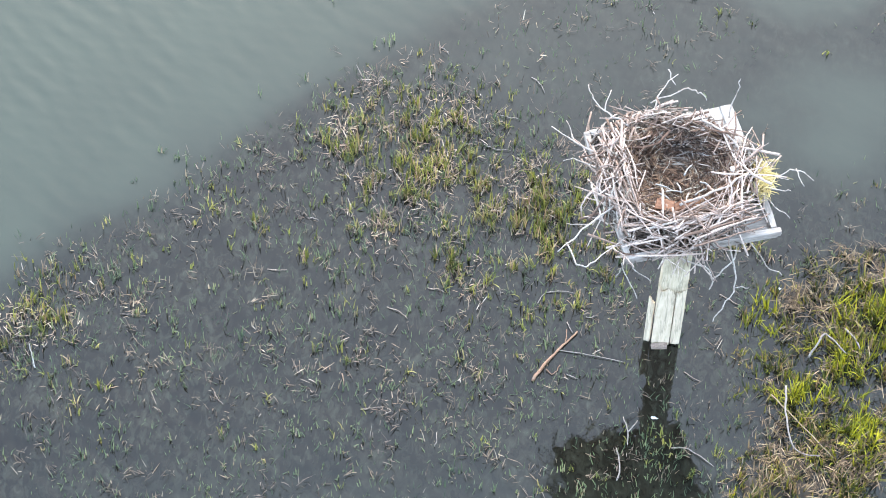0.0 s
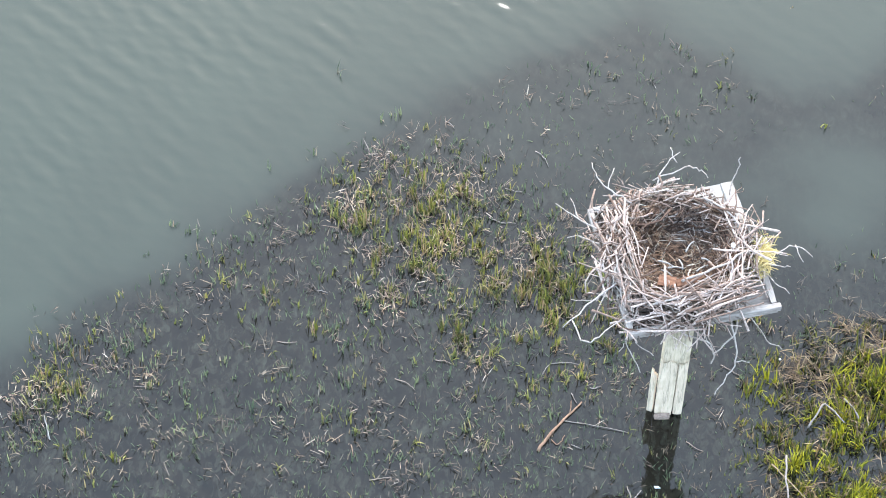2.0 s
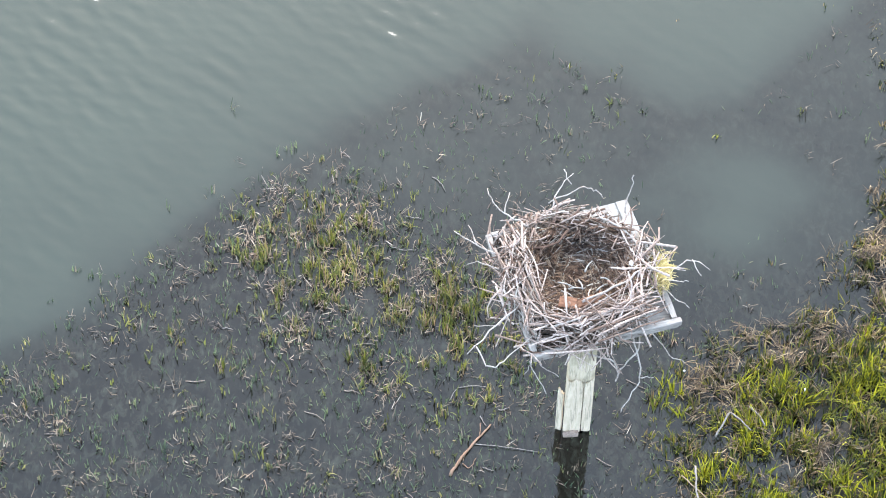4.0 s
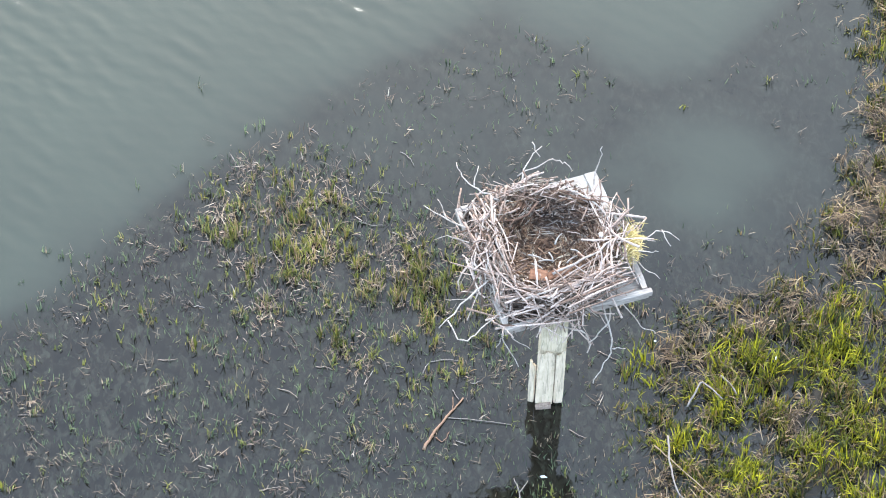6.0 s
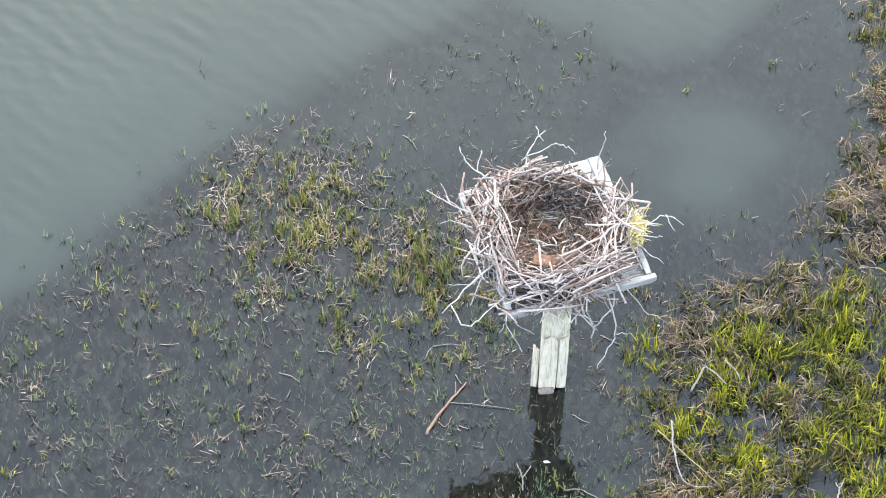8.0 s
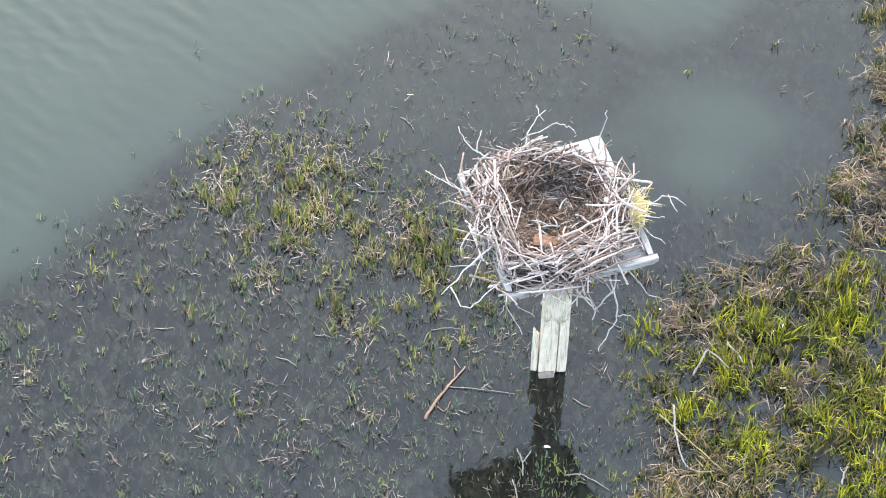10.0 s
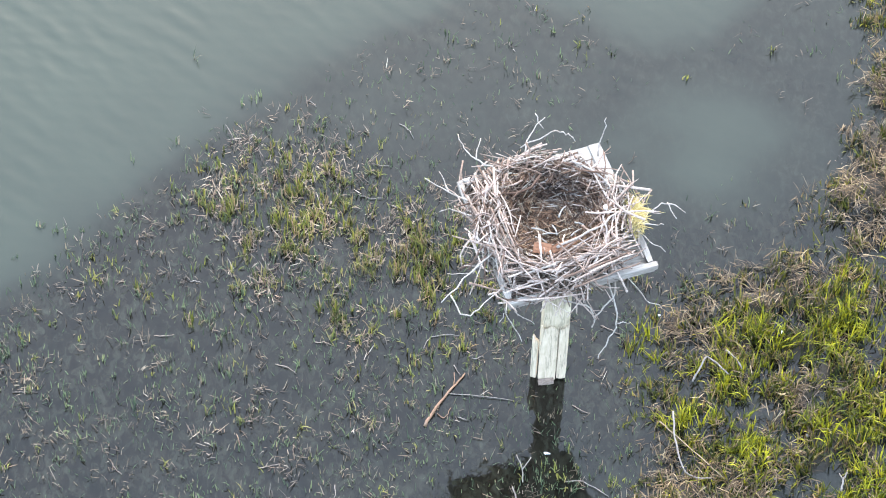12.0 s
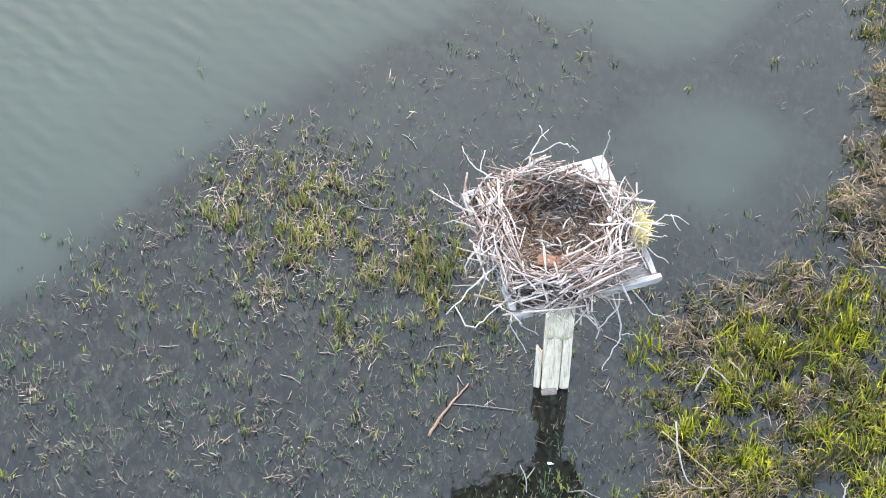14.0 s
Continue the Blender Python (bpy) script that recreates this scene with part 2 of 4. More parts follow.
def branch_mesh(name, lines, sides=5, wobble=0.004, rng=random):
    """A branching stick: lines of (points, radius at the foot, radius at the tip)."""
    verts, faces = [], []
    for points, r0, r1 in lines:
        pts = smooth_line(points, 4, wobble, rng)
        n = len(pts) - 1
        radii = [(r0 + (r1 - r0) * i / n) * rng.uniform(0.88, 1.14) for i in range(n + 1)]
        add_tube(verts, faces, pts, radii, sides)
    return mesh_of(name, verts, faces, True)


def plank(length, width, thick, rng, cuts=6, wear=0.004, bevel=0.005):
    """A worn board along x, its foot at the origin's end, centred on y and z."""
    bm = bmesh.new()
    bmesh.ops.create_cube(bm, size=1.0)
    bmesh.ops.scale(bm, vec=(length, width, thick), verts=bm.verts)
    bmesh.ops.translate(bm, vec=(length / 2, 0, 0), verts=bm.verts)
    long_edges = [e for e in bm.edges if abs(e.verts[0].co.x - e.verts[1].co.x) > length / 2]
    bmesh.ops.subdivide_edges(bm, edges=long_edges, cuts=cuts)
    bmesh.ops.bevel(bm, geom=[e for e in bm.edges if len(e.link_faces) == 2 and e.calc_face_angle(0) > 0.5], offset=bevel, segments=1, affect="EDGES")
    for v in bm.verts:
        v.co.y += rng.uniform(-wear, wear)
        v.co.z += rng.uniform(-wear, wear) * 0.7
        v.co.x += rng.uniform(-wear, wear)
    return bm


def smoothstep(a, b, x):
    t = min(1.0, max(0.0, (x - a) / (b - a)))
    return t * t * (3 - 2 * t)


def line_at(table, x):
    """Straight lines between the rows of a table."""
    if x <= table[0][0]:
        (a, u), (b, v) = table[0], table[1]
    elif x >= table[-1][0]:
        (a, u), (b, v) = table[-2], table[-1]
    else:
        i = next(k for k in range(1, len(table)) if table[k][0] >= x)
        (a, u), (b, v) = table[i - 1], table[i]
    return u + (v - u) * (x - a) / (b - a)


# ---- the marsh bed: a shelf, a channel, a silty pool and a grassy bank ----
CHANNEL = [(-6.80, -1.45), (-5.39, -0.10), (-4.80, 0.54), (-4.18, 1.12), (-3.55, 1.76), (-2.90, 2.42), (-2.22, 2.95), (-1.69, 3.37), (-0.94, 3.88), (-0.38, 4.11), (0.09, 3.93), (0.61, 3.65), (1.01, 3.45), (1.53, 3.60), (2.01, 4.03), (2.45, 4.60), (3.20, 5.60)]
BANK = [(-3.10, 0.26), (-1.25, 0.55), (-0.74, 0.74), (-0.22, 0.66), (0.51, 0.70), (0.82, 0.90), (1.18, 1.59), (1.38, 2.14), (1.65, 2.15), (1.91, 2.16), (2.17, 2.46), (2.80, 2.75), (3.76, 2.84), (4.62, 2.84), (6.34, 3.54)]


# on the bank: lush grass and withered thatch, as x, y, radius
LUSH_SPOTS = [(2.54, 0.57, 0.36), (2.30, 0.41, 0.30), (1.89, 0.34, 0.26), (1.58, 0.50, 0.20), (1.45, 0.04, 0.20), (1.11, -0.40, 0.24), (1.62, -0.78, 0.30), (2.67, -0.34, 0.28), (2.61, -1.02, 0.35), (0.79, 0.38, 0.18), (2.26, -0.50, 0.20), (3.2, 1.2, 0.4)]
DRY_SPOTS = [(1.13, 0.52, 0.22), (1.54, 1.09, 0.28), (2.11, 1.04, 0.28), (1.97, 0.88, 0.22), (0.99, -1.05, 0.26), (1.48, -1.04, 0.24), (2.03, -0.15, 0.20), (1.55, 0.27, 0.13), (2.85, 2.16, 0.40), (3.0, 2.9, 0.6), (2.9, 1.55, 0.25)]
# small pools among the tussocks
POOLS = [(2.27, -0.94, 0.20), (1.72, -0.30, 0.16), (1.20, -0.16, 0.13), (0.68, -0.76, 0.16), (2.37, 1.30, 0.18), (0.90, 0.04, 0.15), (1.42, 0.78, 0.10), (2.72, 0.22, 0.10), (2.80, 1.20, 0.18), (1.90, -0.55, 0.10), (2.05, -1.15, 0.13), (2.10, 0.62, 0.08)]


def spot(table, x, y):
    return max(math.exp(-((x - a) ** 2 + (y - b) ** 2) / (r * r)) for a, b, r in table)


def channel_depth(x, y):
    d = (y - line_at(CHANNEL, max(-9, min(x, 4)))) * 0.78
    return smoothstep(-0.30, 1.0, d + 0.12 * noise.noise((x * 1.3, y * 1.3, 3.0)))


def pool_depth(x, y):
    a = math.exp(-(((x - 1.75) / 1.05) ** 2 + ((y - 2.62) / 1.00) ** 2))
    b = math.exp(-(((x - 0.55) / 0.90) ** 2 + ((y - 2.25) / 0.85) ** 2))
    return min(1.0, a + 0.6 * b)


def silt_load(x, y):
    """How cloudy the water is: most over the channel, less in the still pool behind the nest."""
    d = (y - line_at(CHANNEL, max(-9, min(x, 4)))) * 0.72
    over = smoothstep(-0.42, 0.55, d + 0.16 * noise.noise((x * 1.3, y * 1.3, 3.0)))
    return max(over * (0.82 + 0.18 * smoothstep(0.3, 2.2, d)), 0.56 * pool_depth(x, y) * (0.92 + 0.35 * noise.noise((x * 1.6, y * 1.6, 17.0))), 0.24 * smoothstep(-0.2, -1.6, y - 0.2 * x), 0.30 * smoothstep(1.3, 2.8, y))


def bank_rise(x, y):
    d = x - line_at(BANK, max(-3.0, min(y, 6.0)))
    return smoothstep(-0.25, 0.40, d + 0.18 * noise.noise((x * 2.1, y * 2.1, 9.0)))


def bed_height(x, y):
    n1 = noise.noise((x * 1.1, y * 1.1, 0.0))
    n2 = noise.noise((x * 4.3, y * 4.3, 5.0))
    k = bank_rise(x, y)
    z = -0.115 + 0.030 * n1 + 0.018 * n2
    z += k * (0.104 + 0.045 * n2 + 0.03 * n1)
    z -= k * 0.07 * spot(POOLS, x, y)
    z -= 0.32 * channel_depth(x, y) * (1 - k)
    z -= (0.084 * pool_depth(x, y) + 0.022 * smoothstep(2.0, 3.6, y)) * (1 - k)
    return z


def axis_steps(lo, hi, step, far, grow=1.6):
    near = list(np.arange(lo, hi + 1e-6, step))
    out, d = [], step
    p = near[-1]
    while p < far:
        d *= grow
        p += d
        out.append(p)
    back, d, p = [], step, near[0]
    while p > -far:
        d *= grow
        p -= d
        back.append(p)
    return back[::-1] + near + out


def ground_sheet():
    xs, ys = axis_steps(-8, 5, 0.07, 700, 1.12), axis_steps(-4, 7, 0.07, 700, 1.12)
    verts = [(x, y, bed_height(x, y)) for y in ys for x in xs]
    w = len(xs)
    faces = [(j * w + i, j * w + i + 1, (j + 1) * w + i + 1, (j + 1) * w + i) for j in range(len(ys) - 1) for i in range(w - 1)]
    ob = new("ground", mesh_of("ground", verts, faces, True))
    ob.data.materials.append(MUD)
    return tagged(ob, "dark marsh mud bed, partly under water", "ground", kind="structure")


ground = ground_sheet()


def water_sheet():
    """The surface, with low wind ripples that are strongest over the open channel."""
    rng = random.Random(3)
    waves = []
    for _ in range(14):
        length = rng.uniform(0.085, 0.25)
        a = radians(50 + rng.gauss(0, 20))
        k = 2 * math.pi / length
        waves.append((k * math.cos(a), k * math.sin(a), rng.uniform(0, 6.283), 0.0085 * length / (2 * math.pi)))
    w = np.array(waves)
    xs, ys = np.array(axis_steps(-7.2, 2.6, 0.019, 700)), np.array(axis_steps(-2.6, 7.2, 0.019, 700))
    gx, gy = np.meshgrid(xs, ys)
    z = np.zeros_like(gx)
    for kx, ky, phase, amp in w:
        z += amp * np.sin(kx * gx + ky * gy + phase)
    z += 30.0 * z * z
    near = (gx > -7.2) & (gx < 2.6) & (gy > -2.6) & (gy < 7.2)
    for j, i in zip(*np.nonzero(near)):
        x, y = gx[j, i], gy[j, i]
        open_water = smoothstep(-0.8, 2.4, -0.64 * x + 0.77 * y - 3.6) + 0.85 * smoothstep(0.2, 1.6, -0.3 * x - y - 0.9)
        gust = smoothstep(-0.25, 0.45, noise.noise((x * 0.55 + y * 0.3, y * 0.9, 8.0)))
        z[j, i] *= (0.25 + 0.75 * min(open_water, 1.0)) * (0.66 + 0.46 * gust)
    z[~near] = 0.0
    silt = np.zeros_like(gx)
    for j, i in zip(*np.nonzero((abs(gx) < 12) & (abs(gy) < 12))):
        silt[j, i] = silt_load(gx[j, i], gy[j, i])
    wide = len(xs)
    verts = np.stack((gx, gy, z), -1).reshape(-1, 3)
    faces = [(j * wide + i, j * wide + i + 1, (j + 1) * wide + i + 1, (j + 1) * wide + i) for j in range(len(ys) - 1) for i in range(wide - 1)]
    me = mesh_of("water", verts.tolist(), faces, True)
    me.attributes.new("silt", "FLOAT", "POINT").data.foreach_set("value", silt.ravel())
    return me


water = new("water", water_sheet())
water.data.materials.append(WATER)
tagged(water, "calm shallow grey-green marsh water with faint ripples", "water", kind="structure")

# ---- grass ----
def add_blade(verts, faces, x, y, z, length, width, heading, lean, droop, rng):
    """One tapering leaf in three lengths that bends over."""
    base = len(verts)
    cx, sx = math.cos(heading), math.sin(heading)
    wx, wy = -sx * width / 2, cx * width / 2
    tilt = lean
    px, pz = 0.0, 0.0
    for i, (part_len, w) in enumerate(((0.0, 0.75), (0.36, 1.0), (0.34, 0.72))):
        px += math.sin(tilt) * part_len * length
        pz += math.cos(tilt) * part_len * length
        if i:
            tilt += droop
        verts.append((x + cx * px - wx * w, y + sx * px - wy * w, z + pz))
        verts.append((x + cx * px + wx * w, y + sx * px + wy * w, z + pz))
    px += math.sin(tilt) * 0.3 * length
    pz += math.cos(tilt) * 0.3 * length
    verts.append((x + cx * px, y + sx * px, z + pz))
    faces.append((base, base + 1, base + 3, base + 2))
    faces.append((base + 2, base + 3, base + 5, base + 4))
    faces.append((base + 4, base + 5, base + 6))


def stuff(name, verts, faces, mat, label, category):
    ob = new(name, mesh_of(name, verts, faces))
    ob.data.materials.append(mat)
    return tagged(ob, label, category, kind="stuff")


# patches of growth on the flooded shelf: x, y, half widths, density
PATCHES = [
    (-2.20, 1.95, 0.55, 0.50, 1.0), (-1.90, 1.50, 0.60, 0.50, 0.95), (-2.45, 1.25, 0.40, 0.37, 0.8),
    (-1.00, 1.15, 0.30, 0.42, 1.3), (-1.45, 1.00, 0.45, 0.36, 0.7), (-2.70, 1.68, 0.40, 0.36, 0.6), (-1.20, 1.65, 0.35, 0.30, 0.6),
    (-3.80, 1.00, 0.35, 0.30, 0.35), (-4.85, 0.10, 0.32, 0.22, 0.6), (-5.0, -0.40, 0.35, 0.28, 0.7), (-4.75, -0.90, 0.30, 0.30, 0.35),
    (-0.10, 3.70, 0.50, 0.20, 0.20), (-1.60, -0.50, 0.45, 0.25, 0.22), (-2.50, -0.40, 0.40, 0.25, 0.20), (0.56, 0.99, 0.30, 0.27, 0.55), (-0.20, -1.02, 0.40, 0.28, 0.20), (-0.04, -0.45, 0.13, 0.12, 0.25), (0.40, -1.2, 0.25, 0.25, 0.3),
    (-1.30, 1.30, 0.45, 0.40, 0.60), (-1.05, 0.70, 0.40, 0.30, 0.60), (-0.75, 0.35, 0.35, 0.25, 0.38), (-1.70, 0.55, 0.40, 0.30, 0.50), (-2.90, 0.60, 0.60, 0.40, 0.22), (-1.20, 0.0, 0.50, 0.35, 0.28), (-0.55, 0.85, 0.25, 0.35, 0.55),
]
# mats of broken straw among them: x, y, radius, density
MATS = [
    (-2.59, 2.45, 0.13, 0.7), (-1.98, 2.25, 0.20, 1.0), (-2.42, 1.99, 0.16, 0.8), (-2.75, 1.74, 0.22, 1.0), (-3.40, 1.55, 0.15, 0.5), (-2.65, 1.49, 0.16, 0.9),
    (-2.38, 0.90, 0.22, 1.0), (-1.96, 1.63, 0.20, 0.9), (-1.37, 1.52, 0.22, 0.8), (-0.98, 1.71, 0.18, 0.6), (-1.75, 2.05, 0.16, 0.8), (-2.10, 1.20, 0.18, 0.7),
    (-5.22, -0.43, 0.22, 0.9), (-4.86, -0.39, 0.18, 0.8), (-4.29, -0.16, 0.12, 0.9), (-4.70, -0.10, 0.16, 0.6), (-3.92, 0.81, 0.16, 0.5),
    (-1.48, -0.47, 0.20, 0.5), (-2.09, -0.81, 0.16, 0.45), (-2.46, -0.30, 0.18, 0.45), (-2.79, -0.61, 0.20, 0.4), (-3.53, -0.91, 0.14, 0.4), (-1.50, 0.31, 0.22, 0.4), (-3.15, -0.32, 0.18, 0.35),
]


def mat(x, y):
    return max(k * math.exp(-((x - a) ** 2 + (y - b) ** 2) / (r * r)) for a, b, r, k in MATS)


def growth(x, y):
    g = 0.0
    for px, py, rx, ry, k in PATCHES:
        g = max(g, k * math.exp(-(((x - px) / rx) ** 2 + ((y - py) / ry) ** 2) * 0.8))
    clump = max(0.0, 0.42 + 1.1 * noise.noise((x * 3.1, y * 3.1, 1.0)) + 0.9 * noise.noise((x * 7.3, y * 7.3, 2.0)))
    return g * min(1.5, 0.12 + 1.25 * clump)


def bank_grass():
    rng = random.Random(11)
    meshes = {"green": ([], []), "lush": ([], [])}
    made = 0
    while made < 3600:
        x, y = rng.uniform(0.2, 4.4), rng.uniform(-2.4, 5.8)
        k = bank_rise(x, y)
        lush, dry = spot(LUSH_SPOTS, x, y), spot(DRY_SPOTS, x, y)
        thick = 0.5 + 1.3 * noise.noise((x * 4.2, y * 4.2, 21.0))
        if rng.random() > k * math.sqrt(k) * (0.04 + 0.85 * max(0.0, thick) + 0.55 * lush) * (1 - 0.35 * dry) * (1 - 0.95 * spot(POOLS, x, y)) + 0.006:
            continue
        made += 1
        tall = rng.uniform(0.6, 1.1) * (0.85 + 0.35 * lush) * (0.55 + 0.45 * k)
        z = max(bed_height(x, y), -0.03) - 0.01
        verts, faces = meshes["lush" if rng.random() < 0.04 + 0.75 * lush else "green"]
        side, wind = rng.gauss(1.9, 1.5), rng.uniform(0.3, 1.9)
        for _ in range(int(rng.uniform(6, 17) * (0.6 + 0.4 * k))):
            a, r = rng.uniform(0, 6.28), abs(rng.gauss(0, 0.035))
            add_blade(verts, faces, x + r * math.cos(a), y + r * math.sin(a), z, rng.uniform(0.09, 0.24) * tall, rng.uniform(0.006, 0.0145),
                      (a if rng.random() < 0.4 else side) + rng.gauss(0, 0.4), rng.uniform(0.03, 0.38) * wind, rng.choice((0.08, 0.2, 0.4, 0.7)) * rng.uniform(0.5, 1.3), rng)
    verts, faces = [], []
    # thatch in combed bundles
    for _ in range(7600):
        x, y = rng.uniform(0.3, 4.4), rng.uniform(-2.4, 5.8)
        dry = spot(DRY_SPOTS, x, y)
        if rng.random() > bank_rise(x, y) ** 2 * (0.20 + 1.0 * dry) * (1 - 0.9 * spot(POOLS, x, y)):
            continue
        z = max(bed_height(x, y), -0.01) + rng.uniform(0.0, 0.09)
        comb = 3 * noise.noise((x * 1.7, y * 1.7, 61.0)) + rng.choice((0.3, 3.4)) + rng.gauss(0, 0.6)
        for _ in range(rng.randint(4, 11)):
            add_blade(verts, faces, x + rng.gauss(0, 0.03), y + rng.gauss(0, 0.03), z + rng.uniform(0, 0.03), rng.uniform(0.05, 0.17), rng.uniform(0.0035, 0.0085),
                      comb + rng.gauss(0, 0.6), rng.uniform(0.8, 1.55), rng.choice((0.0, 0.1, 0.3, 0.6)), rng)
    stuff("bank_grass", *meshes["green"], LIVE, "green tussock grass on the muddy bank", "grass")
    stuff("lush_bank_grass", *meshes["lush"], LUSH, "bright yellow-green grass on the bank", "grass")
    stuff("bank_straw", verts, faces, THATCH, "matted pale brown dead grass on the bank", "dead grass")


def shelf_grass():
    rng = random.Random(12)
    pv, pf, gv, gf, dv, df, wv, wf, sv, sf = [], [], [], [], [], [], [], [], [], []

    def open_shelf(x, y):
        clear = (1 - 0.45 * smoothstep(1.9, 2.7, y)) * (1 - 0.6 * smoothstep(0.0, 0.6, x) * smoothstep(0.8, 1.3, y))
        return clear * (1 - smoothstep(0.02, 0.30, channel_depth(x, y))) * (1 - pool_depth(x, y)) * (1 - smoothstep(0.5, 0.9, bank_rise(x, y)))

    # tufts
    for _ in range(46000):
        x, y = rng.uniform(-6.6, 3.2), rng.uniform(-2.4, 5.6)
        g = growth(x, y)
        few = max(0.0, 0.3 + noise.noise((x * 1.7, y * 1.7, 33.0)) + 0.5 * noise.noise((x * 6.1, y * 6.1, 35.0)))
        if rng.random() > 0.6 * g + 0.10 * few * open_shelf(x, y):
            continue
        tall = rng.uniform(0.5, 1.1) * (0.7 + 0.45 * min(g, 1.0))
        side, wind = rng.gauss(1.7, 1.3), rng.uniform(0.3, 1.3)
        rich = rng.random() < 0.85 * g - 0.05
        lv, lf = (gv, gf) if rich else (pv, pf) if rng.random() < 0.18 + 1.3 * g else (sv, sf)
        for _ in range(rng.randint(3, 7) + 4 * rich):
            a, r = rng.uniform(0, 6.28), abs(rng.gauss(0, 0.028))
            add_blade(lv, lf, x + r * math.cos(a), y + r * math.sin(a), -0.012, rng.uniform(0.07, 0.20) * tall, rng.uniform(0.0052, 0.0118),
                      side + rng.gauss(0, 1.0), abs(rng.gauss(0.05, 0.22)) * wind, rng.choice((0.05, 0.15, 0.3, 0.8)) * rng.uniform(0.4, 1.2), rng)
    # short shoots that just break the surface
    for _ in range(40000):
        x, y = rng.uniform(-6.6, 3.2), rng.uniform(-2.6, 5.8)
        thick = 0.10 + 1.9 * max(0.0, 0.36 + noise.noise((x * 1.5, y * 1.5, 14.0))) * (0.4 + 1.1 * max(0.0, 0.5 + noise.noise((x * 6.0, y * 6.0, 4.0))))
        near_patch = math.exp(-(((x + 1.35) / 0.75) ** 2 + ((y - 0.95) / 0.65) ** 2))
        if rng.random() > (0.5 * thick + 0.45 * near_patch) * open_shelf(x, y):
            continue
        add_blade(sv, sf, x, y, -0.006, rng.uniform(0.02, 0.085), rng.uniform(0.0038, 0.0080), rng.gauss(1.6, 0.8), abs(rng.gauss(0.75, 0.35)), rng.choice((0.0, 0.05, 0.1, 0.3)), rng)
    # broken stems, in mats and alone
    for _ in range(34000):
        x, y = rng.uniform(-6.6, 3.2), rng.uniform(-2.4, 5.6)
        raft = max(0.0, 0.10 + noise.noise((x * 2.6, y * 2.6, 41.0)))
        if rng.random() > 0.85 * mat(x, y) + 0.34 * growth(x, y) + 0.30 * raft * open_shelf(x, y) + 0.010 * open_shelf(x, y):
            continue
        comb = rng.uniform(0, 6.28)
        lv, lf = (dv, df) if rng.random() < 0.04 + 1.2 * mat(x, y) + growth(x, y) else (wv, wf)
        for _ in range(rng.randint(1, 6)):
            add_blade(lv, lf, x + rng.gauss(0, 0.03), y + rng.gauss(0, 0.03), rng.uniform(0.002, 0.035), rng.uniform(0.035, 0.145) * rng.uniform(0.5, 1.0), rng.uniform(0.0035, 0.0078),
                      comb + rng.gauss(0, 0.7), rng.uniform(0.2, 1.55), rng.choice((0.0, 0.02, 0.05, 0.1, 1.0)) * rng.uniform(0.3, 1.2), rng)
    stuff("marsh_grass", gv, gf, TUFT, "yellow-green grass tufts standing in shallow water", "grass")
    stuff("marsh_sprouts", pv, pf, SPROUT, "sparse green grass shoots standing in shallow water", "grass")
    stuff("drowned_shoots", sv, sf, SHOOT, "dull grey-green shoots drowned in the shallows", "grass")
    stuff("drowned_litter", wv, wf, LITTER, "dull brown stems drowned in the shallows", "dead grass")
    stuff("marsh_straw", dv, df, STRAW, "broken brown stems afloat among the shoots", "dead grass")


bank_grass()
shelf_grass()

# ---- the nest platform on its post ----
CENTRE = Vector((-0.045, -0.070, 0.0))
TURN = radians(18.7)
HALF, DEEP = 0.588, 0.615
DECK = 2.195


